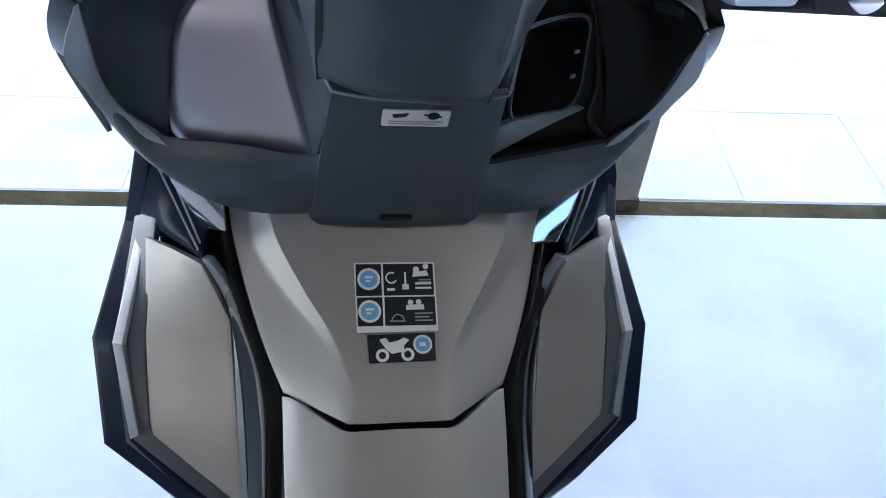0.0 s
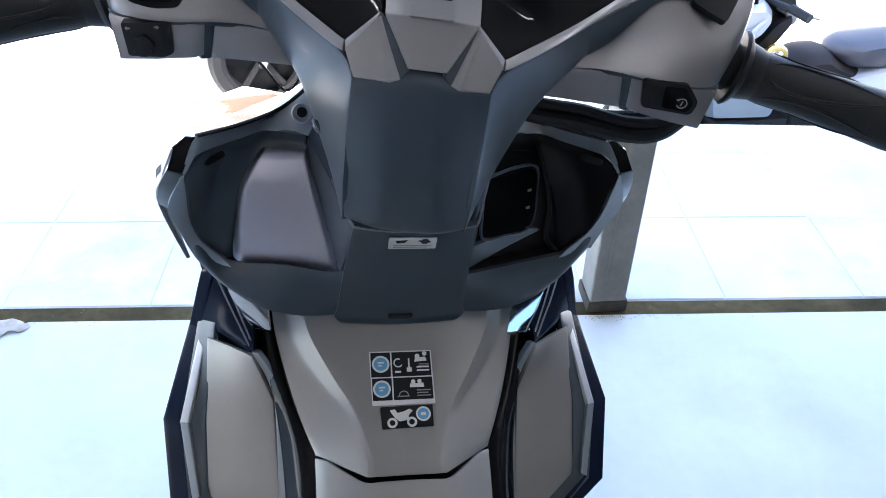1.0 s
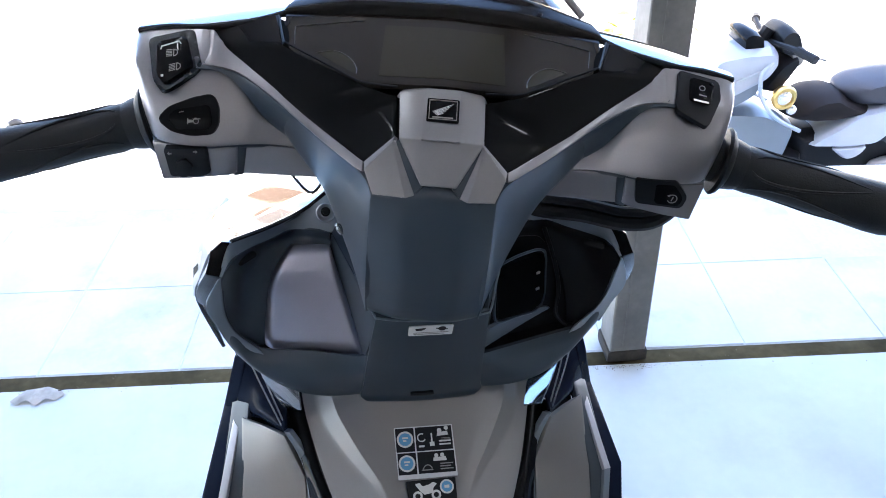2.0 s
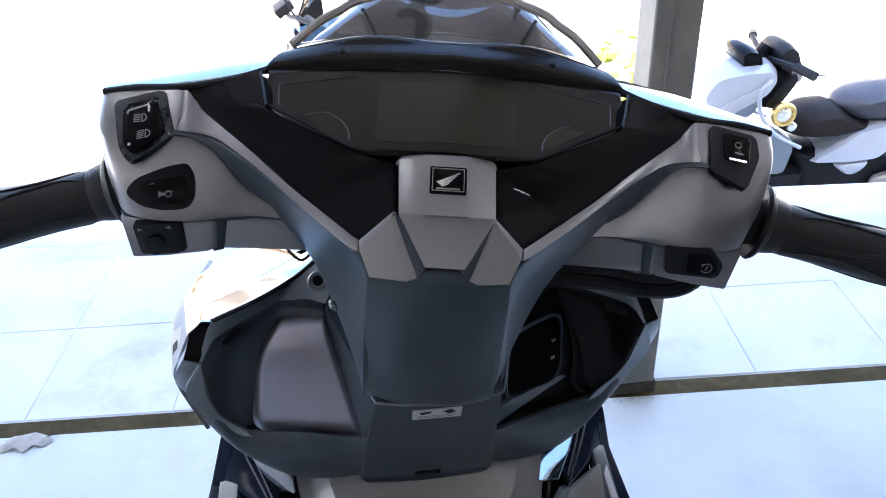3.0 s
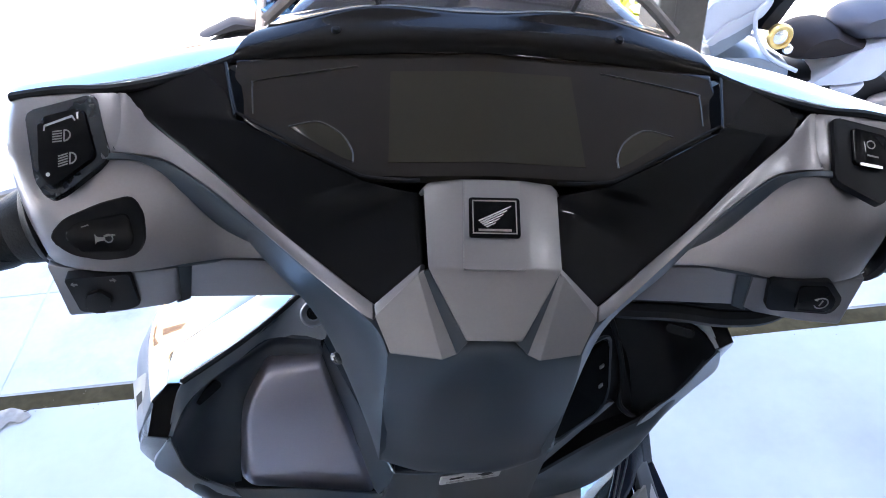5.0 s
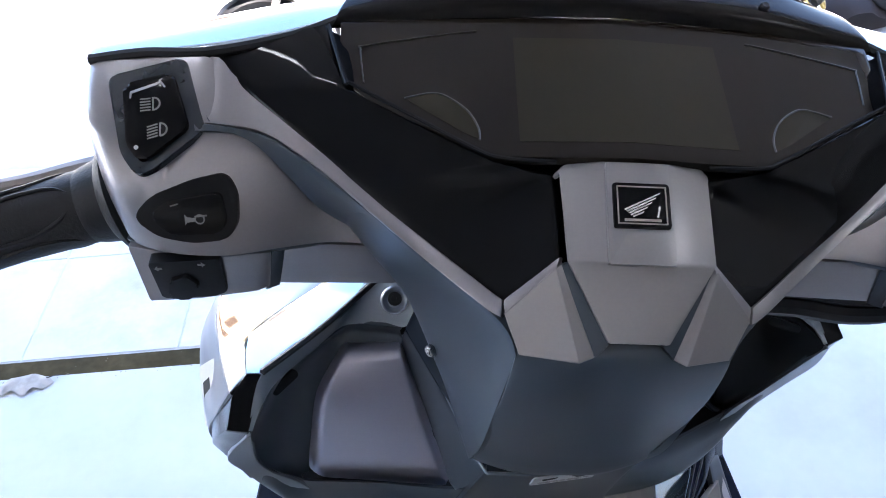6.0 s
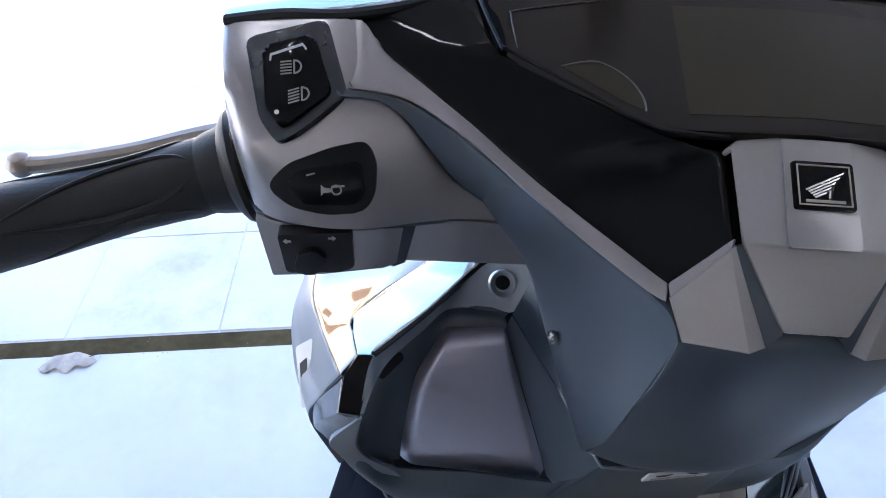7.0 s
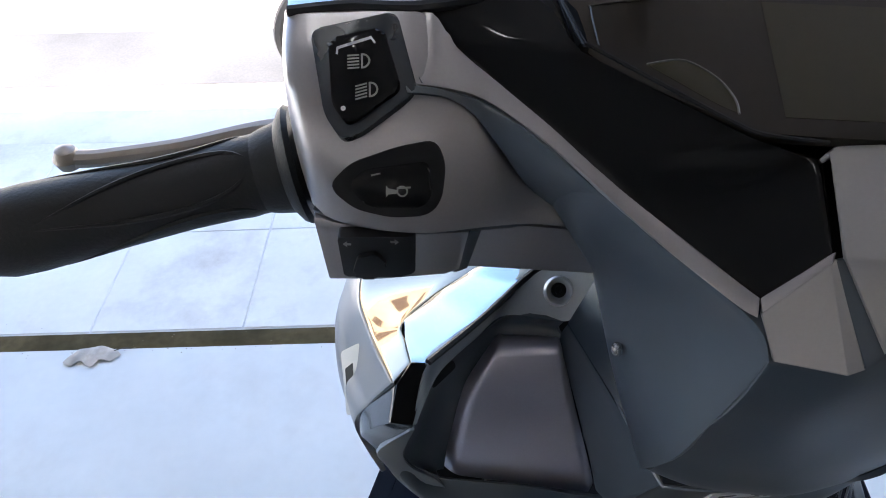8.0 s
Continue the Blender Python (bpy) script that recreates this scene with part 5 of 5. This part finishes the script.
# only the right garnish is tinted and tilted for reflected sky
part("side_garnish", skin([(.0905, .0570, .8345), (.0981, .0806, .8364), (.1078, .0982, .8382), (.1345, .1045, .8480), (.1183, .0748, .8447), (.1041, .0517, .8418)], [(0, 1, 2, 3, 4, 5)], 0.002, 0.0005), SKYGLOSS, scooter, "mirror-gloss side garnish tinted for reflected sky")
part("side_garnish", skin([(-.1045, .0900, .8440), (-.1400, .1040, .8660), (-.1350, .1015, .8450), (-.1185, .0900, .8170), (-.1030, .0790, .8250)], [(0, 1, 2, 3, 4)], 0.002, 0.0005, m=pose(0, -.010, .008)), GARNISH, scooter, "glossy side garnish")
for k in (0, 1):
    pair("gusset_bead", tube([(-.1475 + .006 * k, .1080, .8625), (-.1360 + .005 * k, .0905, .8425), (-.1200 + .003 * k, .0640, .8215)], .0008, 6, 16), SLATE, scooter)
pair("shield_skirt", loft([[(-.1850, .0100, .6980), (-.1400, -.0250, .6750), (-.0950, -.0470, .6600)], [(-.1650, .0200, .6500), (-.1250, -.0100, .6350), (-.0900, -.0300, .6250)]], 14, 8, 0.003, 0.0008, flip=False), SLATE, scooter, "slate lower edge of the leg shield")

# ---- outer fairing in front of the pockets
FTOP = [[(-.060, .123, 1.037), (-.0890, .1115, 1.0105), (-.1130, .0855, 1.0130), (-.1400, .0550, 1.0205), (-.1470, .0560, 1.0205)], [(-.085, .150, 1.004), (-.112, .1300, 1.0010), (-.131, .1130, 1.0030), (-.1480, .0900, 1.0100), (-.1485, .0740, 1.0150)]]
ft = pair("fairing_top", loft(FTOP, 24, 4, 0.003, 0.0008, hard_u=True), SKYGLOSS, scooter, "mirror-gloss fairing top tinted for the sky it reflects")
FAIR = [[(-.085, .152, 1.002), (-.112, .132, 0.999), (-.132, .1150, 1.0010), (-.1490, .0910, 1.0085), (-.1490, .0740, 1.0140), (-.1475, .0565, 1.0190)], [(-.124, .222, .972), (-.160, .172, .980), (-.1690, .1360, .9850), (-.1650, .1000, .9965), (-.1615, .0800, 1.0050), (-.1550, .0490, 1.0165)]]
fs = pair("fairing_shoulder", loft(FAIR, 24, 6, 0.003, 0.0008), CREAMGLOSS, scooter, "mirror-gloss fairing shoulder tinted for the buildings it reflects")
# right-hand pieces take the cream reflection tint, whatever their left twins have
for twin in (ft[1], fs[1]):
    twin.data.materials[0] = CREAMGLOSS
    twin["label"] = "mirror-gloss fairing piece under the bars, tinted for a cream reflection"
pair("joint_bead", tube([(-.0700, .1160, 1.0260), (-.0890, .1105, 1.0120), (-.1130, .0845, 1.0140), (-.1400, .0545, 1.0215)], .0016, 6, 24), BLACK, scooter)
FAIRS = [[(-.1555, .0500, 1.0150), (-.1650, .0950, .9970), (-.1698, .1360, .9840), (-.1620, .2000, .9700)], [(-.1660, .0600, .9880), (-.1725, .0980, .9720), (-.1775, .1400, .9700), (-.1720, .2050, .9500)],
         [(-.1735, .0680, .9600), (-.1825, .1120, .9500), (-.1840, .1500, .9480), (-.1780, .2050, .9200)], [(-.1620, .0800, .9000), (-.1750, .1200, .8950), (-.1800, .1550, .8900), (-.1760, .2050, .8600)]]
side = pair("fairing_side", loft(FAIRS, 24, 16, 0.003, 0.001), FAIRING, scooter, "slate fairing side")[0]
FF = face_frame((-.1742, .0912, .9672), (.05, -.84, -.54), (.55, -.1, .65))
part("fairing_sticker", chip([(-17, 8.5), (16, 8), (17, -5.5), (-15, -6)], -3, 0.8, FF, 0.0002, 2), WHITE, side, "white sticker with a dark mark")
part("fairing_mark", chip([(-8, 2.5), (7, 1.5), (8, -4), (-6, -3.5)], 0.8, 1.0, FF, 0.0, 0.5), BLACK, side)

# ---- lower body, wheels and stand
FRONT = [[(-.174, .150, .925), (-.12, .215, .945), (0, .250, .960), (.12, .215, .945), (.174, .150, .925)], [(-.170, .180, .82), (-.11, .250, .84), (0, .290, .86), (.11, .250, .84), (.170, .180, .82)], [(-.13, .18, .55), (-.08, .235, .54), (0, .260, .53), (.08, .235, .54), (.13, .18, .55)]]
part("front_apron", drawn_in(loft(FRONT, 24, 16, 0.004, 0.001, flip=True)), NAVY, scooter, "gloss navy front apron")


def wheel(parent, y, r):
    tyre = part("wheel", lathe([(r - .085, -.030), (r - .05, -.045), (r - .02, -.048), (r - .004, -.028), (r, 0), (r - .004, .028), (r - .02, .048), (r - .05, .045), (r - .085, .030)], pose(0, y, r, 0, 90, 0), 48), RUBBER, parent, "black tyre")
    part("rim", lathe([(.02, -.035), (.05, -.03), (r - .10, -.012), (r - .084, -.032), (r - .084, .032), (r - .10, .012), (.05, .03), (.02, .035)], pose(0, y, r, 0, 90, 0), 36), BLACK, tyre)
    return tyre


wheel(scooter, .33, .26)
wheel(scooter, -.93, .26)
for x in (-.075, .075):
    part("fork_leg", tube([(x, .10, .80), (x, .22, .50), (x, .33, .26)], .016, 10, 12), BLACK, scooter)
part("fork_yoke", box(.19, .06, .06, pose(0, .10, .79), .01), BLACK, scooter)
FLOORB = [[(-.12, .12, .52), (0, .12, .56), (.12, .12, .52)], [(-.17, -.05, .40), (0, -.05, .45), (.17, -.05, .40)], [(-.17, -.35, .38), (0, -.35, .45), (.17, -.35, .38)], [(-.14, -.60, .45), (0, -.60, .52), (.14, -.60, .45)]]
part("floorboard", loft(FLOORB, 16, 20, 0.03, 0.004), BLACK, scooter, "black floorboard")
for s in (-1, 1):
    part("foot_peg", box(.030, .05, .010, pose(s * .112, -.065, .640, 20, s * 14, 0), .003), BLACK, scooter)
    part("peg_stay", box(.012, .014, .20, pose(s * .098, -.075, .55), .003), BLACK, scooter)
REAR = [[(-.09, -.42, .66), (0, -.40, .70), (.09, -.42, .66)], [(-.15, -.60, .68), (0, -.58, .74), (.15, -.60, .68)], [(-.14, -.95, .72), (0, -.95, .78), (.14, -.95, .72)], [(-.06, -1.25, .80), (0, -1.27, .83), (.06, -1.25, .80)]]
part("rear_body", loft(REAR, 14, 20, 0.20, 0.01), NAVY, scooter, "gloss navy rear body")
SEATL = [[(-.07, -.46, .72), (0, -.44, .745), (.07, -.46, .72)], [(-.13, -.62, .745), (0, -.60, .785), (.13, -.62, .745)], [(-.13, -.90, .78), (0, -.90, .82), (.13, -.90, .78)], [(-.09, -1.15, .83), (0, -1.16, .86), (.09, -1.15, .83)]]
part("saddle", loft(SEATL, 14, 20, 0.05, 0.01), SEAT, scooter, "dark vinyl saddle")
part("engine_case", box(.16, .42, .16, pose(.03, -.78, .36, -8, 0, 0), .03), BLACK, scooter)
for s in (-1, 1):
    part("stand_leg", tube([(s * .05, -.55, .32), (s * .09, -.60, .16), (s * .12, -.62, .012 + (.0105 if s < 0 else -.0095))], .010, 8, 10), STEEL, scooter)

# ---------------------------------------------------------------- vehicles parked on the street below
def moulded(outline, y0, y1, mat, name, parent, label="", bevel=0.03, taper=0.8):
    """A rounded body piece: a side outline in (x, z), as wide as y0 to y1, narrower at its flanks."""
    pts = rounded(outline, 0.03, 3)
    if sum(a[0] * b[1] - b[0] * a[1] for a, b in zip(pts, pts[1:] + pts[:1])) < 0:
        pts = pts[::-1]
    cx, cz = sum(p[0] for p in pts) / len(pts), sum(p[1] for p in pts) / len(pts)
    bm = bmesh.new()
    rings = []
    steps = 6
    for k in range(steps + 1):
        t = k / steps
        s = taper + (1 - taper) * math.sin(math.pi * t) ** 0.6
        rings.append([bm.verts.new((cx + (p[0] - cx) * s, y0 + (y1 - y0) * t, cz + (p[1] - cz) * s)) for p in pts])
    for a, b in zip(rings, rings[1:]):
        for i in range(len(pts)):
            bm.faces.new([a[i], a[(i + 1) % len(pts)], b[(i + 1) % len(pts)], b[i]])
    bm.faces.new(rings[0][::-1])
    bm.faces.new(rings[-1])
    bmesh.ops.recalc_face_normals(bm, faces=bm.faces)
    return part(name, bm, mat, parent, label, 50)


def spoked_wheel(parent, x, z, r, rim_mat, gold=False):
    """A wheel that turns about y, with five open spokes."""
    m = pose(x, 0, z, 90, 0, 0)
    tyre = part("wheel", lathe([(r - .07, -.03), (r - .03, -.05), (r - .006, -.03), (r, 0), (r - .006, .03), (r - .03, .05), (r - .07, .03), (r - .075, 0), (r - .07, -.03)], m, 40), RUBBER, parent, "black tyre")
    part("rim", lathe([(r - .095, -.028), (r - .068, -.030), (r - .068, .030), (r - .095, .028), (r - .095, -.028)], m, 40), rim_mat, tyre)
    part("hub", lathe([(.01, -.06), (.035, -.05), (.035, .05), (.01, .06)], m, 20), rim_mat, tyre)
    for k in range(5):
        a = 2 * math.pi * k / 5 + 0.3
        part("spoke", box(r - .11, .03, .022, m @ pose(0, 0, 0, 0, 0, math.degrees(a)) @ pose((r - .04) / 2, 0, 0), .006), rim_mat, tyre)
    part("brake_disc", lathe([(.055, -.063), (.105, -.063), (.105, -.058), (.055, -.058), (.055, -.063)], m, 36), GOLD if gold else STEEL, tyre, "perforated brake disc")
    return tyre


def parked_bike(m, paint, seat_mat, label, gold):
    """A light motorcycle on its stand: front to -x, standing on z = 0."""
    bike = tagged(new("motorcycle"), label, "motorcycle")
    bike.matrix_world = m
    spoked_wheel(bike, -.62, .29, .29, BLACK, gold)
    spoked_wheel(bike, .62, .29, .29, BLACK)
    for y in (-.09, .09):
        part("fork_leg", tube([(-.62, y, .29), (-.50, y, .62), (-.44, y, .86)], .022, 10, 10), GOLD if gold else STEEL, bike, "gold fork leg" if gold else "steel fork leg")
    moulded([(-.82, .58), (-.62, .64), (-.44, .57), (-.60, .60)], -.06, .06, BLACK, "front_mudguard", bike)
    moulded([(-.46, .84), (-.40, .95), (-.28, .98), (-.20, .90), (-.26, .76), (-.40, .72)], -.14, .14, paint, "nose_fairing", bike)
    moulded([(-.42, .95), (-.32, 1.08), (-.26, 1.09), (-.26, .97)], -.10, .10, GLOSS, "flyscreen", bike, "dark flyscreen")
    moulded([(-.48, .86), (-.46, .92), (-.42, .93), (-.43, .82)], -.10, .10, BADGE, "headlamp", bike, "headlamp")
    moulded([(-.42, .92), (-.20, .96), (.05, .84), (.06, .70), (-.22, .66), (-.42, .74)], -.13, .13, paint, "tank_cover", bike)
    moulded([(-.52, .72), (-.30, .70), (-.02, .62), (-.10, .46), (-.34, .44)], -.15, .15, paint, "side_fairing", bike)
    moulded([(-.26, .58), (.22, .60), (.30, .36), (.05, .22), (-.24, .28)], -.12, .12, BLACK, "engine", bike, "black engine")
    moulded([(-.02, .80), (.10, .77), (.42, .82), (.70, .90), (.72, .86), (.40, .73), (.02, .70)], -.12, .12, seat_mat, "saddle", bike, "dark vinyl saddle")
    moulded([(.10, .72), (.42, .74), (.78, .88), (.82, .82), (.46, .60), (.14, .58)], -.10, .10, paint, "tail_panel", bike)
    moulded([(.76, .86), (.84, .88), (.86, .80), (.78, .78)], -.06, .06, SEAT, "tail_lamp", bike, "dark tail lamp")
    moulded([(.10, .30), (.50, .40), (.86, .52), (.86, .44), (.50, .30), (.12, .22)], -.20, -.12, STEEL, "silencer", bike, "dull steel silencer")
    moulded([(.10, .40), (.62, .33), (.64, .26), (.10, .32)], -.09, -.05, BLACK, "swing_arm", bike)
    part("handlebar", tube([(-.34, -.36, 1.02), (-.42, -.22, 1.03), (-.44, 0, .98), (-.42, .22, 1.03), (-.34, .36, 1.02)], .014, 8, 24), BLACK, bike)
    for y in (-.36, .36):
        part("grip", tube([(-.37, y * .72, 1.03), (-.34, y, 1.02)], .020, 10, 6), RUBBER, bike)
        stalk = part("mirror", tube([(-.42, y * .55, 1.03), (-.46, y * .62, 1.12), (-.44, y * .74, 1.18)], .006, 6, 10), BLACK, bike, "black mirror")
        part("mirror_head", lathe([(.002, -.012), (.045, -.008), (.050, 0), (.045, .006), (.002, .008)], pose(-.44, y * .80, 1.20, 0, 80, 0), 20), BLACK, stalk)
    part("instrument", box(.10, .14, .05, pose(-.46, 0, 1.03, 0, -30, 0), .012), BLACK, bike)
    part("side_stand", tube([(.02, -.10, .32), (.05, -.22, .06), (.06, -.27, .008)], .010, 8, 8), STEEL, bike)
    return bike


def parked_scooter(m, paint, label):
    """A light scooter on its stand, front to -x, standing on z = 0."""
    sc = tagged(new("parked_scooter"), label, "scooter")
    sc.matrix_world = m
    spoked_wheel(sc, -.50, .27, .27, BLACK)
    spoked_wheel(sc, .70, .27, .27, BLACK)
    for y in (-.08, .08):
        part("fork_leg", tube([(-.50, y, .27), (-.34, y, .62)], .018, 8, 6), STEEL, sc)
    moulded([(-0.470, 0.812), (-0.410, 0.902), (-0.280, 0.922), (-0.120, 0.927), (-0.085, 0.877), (-0.130, 0.797), (-0.300, 0.707), (-0.400, 0.672)], -.16, .16, paint, "front_fairing", sc)
    moulded([(-.42, .71), (-.32, .80), (-.17, .86), (-.15, .83), (-.30, .745), (-.39, .685)], -.172, .172, TRIM, "side_panel", sc, "pale satin side panel")
    moulded([(-.40, .70), (-.30, .745), (-.16, .80), (-.17, .73), (-.36, .62)], -.15, .15, SLATE, "inner_panel", sc, "slate lower panel")
    moulded([(-0.250, 0.850), (-0.275, 0.970), (-0.240, 0.990), (-0.175, 0.975), (-0.150, 0.850)], -.10, .10, GLOSS, "flyscreen", sc, "dark flyscreen")
    moulded([(-0.165, 0.720), (-0.070, 0.855), (-0.005, 0.885), (0.000, 0.850), (-0.060, 0.745), (-0.100, 0.700)], -.12, .12, BLACK, "steering_cover", sc, "dark steering cover")
    moulded([(-0.035, 0.820), (-0.050, 0.910), (0.030, 0.910), (0.015, 0.815)], -.10, .10, SILVER_WARM, "lamp_housing", sc)
    lamp = part("indicator_lamp", lathe([(.030, -.03), (.050, -.025), (.056, 0), (.048, .012), (.038, .010), (.036, .004)], pose(-.073, -.17, .712, 90, 20, 0), 28), GOLD, sc, "round lamp with a gold rim")
    part("lens", lathe([(.036, -.006), (.032, .006), (.018, .014), (.004, .016)], pose(-.073, -.17, .712, 90, 20, 0), 24), BADGE, lamp)
    part("lens", lathe([(.022, -.006), (.020, .006), (.012, .012), (.003, .014)], pose(-.030, -.175, .655, 90, 20, 0), 20), BADGE, lamp)
    for y in (-.175, .175):
        part("leg_guard", tube([(-.15, y * .9, .87), (-.198, y, .832), (-.196, y, .780), (-.180, y, .725), (-.130, y, .655), (-.070, y, .605), (.030, y, .550)], .0095, 10, 28), paint, sc, "pale tubular leg guard")
    part("steering_column", tube([(-.34, 0, .62), (-.22, 0, .80), (-.12, 0, .97)], .030, 10, 10), BLACK, sc)
    part("handlebar", tube([(-.05, -.29, 0.930), (-.09, -.20, 0.940), (-.12, 0, 0.920), (-.09, .20, 0.940), (-.05, .29, 0.930)], .013, 8, 24), BLACK, sc)
    moulded([(-0.100, 0.880), (-0.105, 0.965), (-0.065, 0.995), (-0.020, 0.975), (0.010, 0.900), (-0.015, 0.860)], -.10, .10, RUBBER, "instrument", sc)
    for y in (-.29, .29):
        part("grip", tube([(-.085, y * .72, 0.940), (-.045, y * 1.02, 0.927)], .020, 10, 6), RUBBER, sc)
        part("lever", tube([(-.09, y * .60, 0.930), (-.04, y * .72, 0.915), (.030, y * .85, 0.905)], .0055, 6, 8), STEEL, sc)
    moulded([(-.36, .66), (-.12, .635), (.06, .54), (.03, .38), (-.30, .38)], -.14, .14, SLATE, "leg_shield", sc)
    moulded([(-.30, .40), (.12, .42), (.12, .28), (-.28, .28)], -.15, .15, BLACK, "floorboard", sc)
    moulded([(0.000, 0.574), (0.012, 0.607), (0.050, 0.650), (0.127, 0.683), (0.235, 0.690), (0.300, 0.645), (0.456, 0.588), (0.330, 0.561), (0.246, 0.548), (0.060, 0.551)], -.135, .135, VINYL, "saddle", sc, "dark vinyl rider saddle", taper=0.6)
    moulded([(0.225, 0.680), (0.285, 0.723), (0.400, 0.740), (0.620, 0.760), (0.740, 0.750), (0.750, 0.695), (0.460, 0.591), (0.300, 0.610)], -.125, .125, SEAT, "pillion_seat", sc, "dark vinyl pillion seat", taper=0.6)
    moulded([(0.620, 0.745), (0.640, 0.865), (0.720, 0.885), (0.740, 0.745)], -.10, .10, VINYL, "backrest", sc, "dark padded backrest", taper=0.6)
    moulded([(.075, .445), (.22, .53), (.300, .59), (.447, .62), (.70, .73), (.88, .75), (.90, .69), (.62, .55), (.479, .50), (.42, .44), (.274, .43)], -.155, .155, BIKE_WHITE, "tail_panel", sc, "pale curved tail panel", taper=0.9)
    moulded([(.22, .435), (.40, .44), (.36, .39), (.30, .37)], -.158, -.11, TRIM, "foot_bracket", sc, "pale foot bracket")
    moulded([(.03, .50), (.26, .50), (.52, .47), (.60, .34), (.50, .20), (.10, .20)], -.13, .13, BLACK, "engine", sc, "black engine")
    moulded([(.40, .36), (.60, .40), (.96, .46), (.97, .38), (.60, .29), (.42, .28)], -.20, -.13, STEEL, "silencer", sc, "dull steel silencer")
    part("tail_lamp", box(.03, .10, .05, pose(.895, 0, .71), .008), VINYL, sc)
    part("side_stand", tube([(.05, -.12, .30), (.08, -.20, .10), (.09, -.24, .008)], .010, 8, 8), STEEL, sc)
    return sc


parked_scooter(pose(2.0, 2.62, -.80, 0, 0, -6) , BIKE_WHITE, "pale blue-white scooter with dark saddle parked on the street")
parked_bike(pose(.31, 3.80, -.80, 0, 0, 4), BIKE_BLUE, SEAT, "deep blue motorcycle parked across the street", False)

# a sunlit shrub behind the post
shrub = tagged(new("shrub"), "small yellow-green shrub growing behind the post", "shrub")
shrub.matrix_world = pose(1.58, 3.2, -.80)
for k in range(5):
    a = 2 * math.pi * k / 5
    part("stem", tube([(0, 0, 0), (.04 * math.cos(a), .04 * math.sin(a), .35), (.14 * math.cos(a), .14 * math.sin(a), .72)], [.008, .005, .002], 6, 8), LEAF, shrub)
leaf_mesh = None
dice = random.Random(7)
for k in range(170):
    a, h, r = dice.uniform(0, 6.28), dice.uniform(.30, .85), dice.uniform(.02, .20)
    bm = skin([(0, 0, 0), (.018, .02, .004), (.020, .05, 0), (0, .085, -.012), (-.020, .05, 0), (-.018, .02, .004)], [(0, 1, 2, 3), (0, 3, 4, 5)], 0.0006, 0.0) if leaf_mesh is None else None
    if bm is not None:
        leaf = part("leaf", bm, LEAF, shrub)
        leaf_mesh = leaf.data
    else:
        leaf = new("leaf", leaf_mesh)
        leaf.parent = shrub
    leaf.matrix_local = pose(r * math.cos(a), r * math.sin(a), h, dice.uniform(-50, 40), dice.uniform(-40, 40), math.degrees(a) - 90 + dice.uniform(-50, 50))

# ---------------------------------------------------------------- paving slabs
def slab_mesh(w, d):
    bm = box(w, d, 0.024, None, 0.0025, 1)
    me = bpy.data.meshes.new("paving_slab")
    bm.to_mesh(me)
    bm.free()
    me.materials.append(PAVING)
    return me


SLAB = slab_mesh(0.3535, 0.3535)
bed = bpy.data.objects["paving_bed"]
pick = random.Random(4)
for row in range(4):
    for col in range(-8, 10):
        x, y = 0.889 - 0.1775 + 0.355 * col, 0.024 + 0.1775 + 0.355 * row
        p = TURN @ Vector((x, y, 0))
        q = EDGE.inverted() @ p
        if q.y > -0.38 or abs(p.x) > 3.2:
            continue
        ob = new("paving_slab", SLAB)
        ob.parent = bed
        ob.matrix_world = TURN @ pose(x, y, -0.0125 + pick.uniform(-0.0008, 0.0008), pick.uniform(-0.15, 0.15), pick.uniform(-0.15, 0.15), 0)
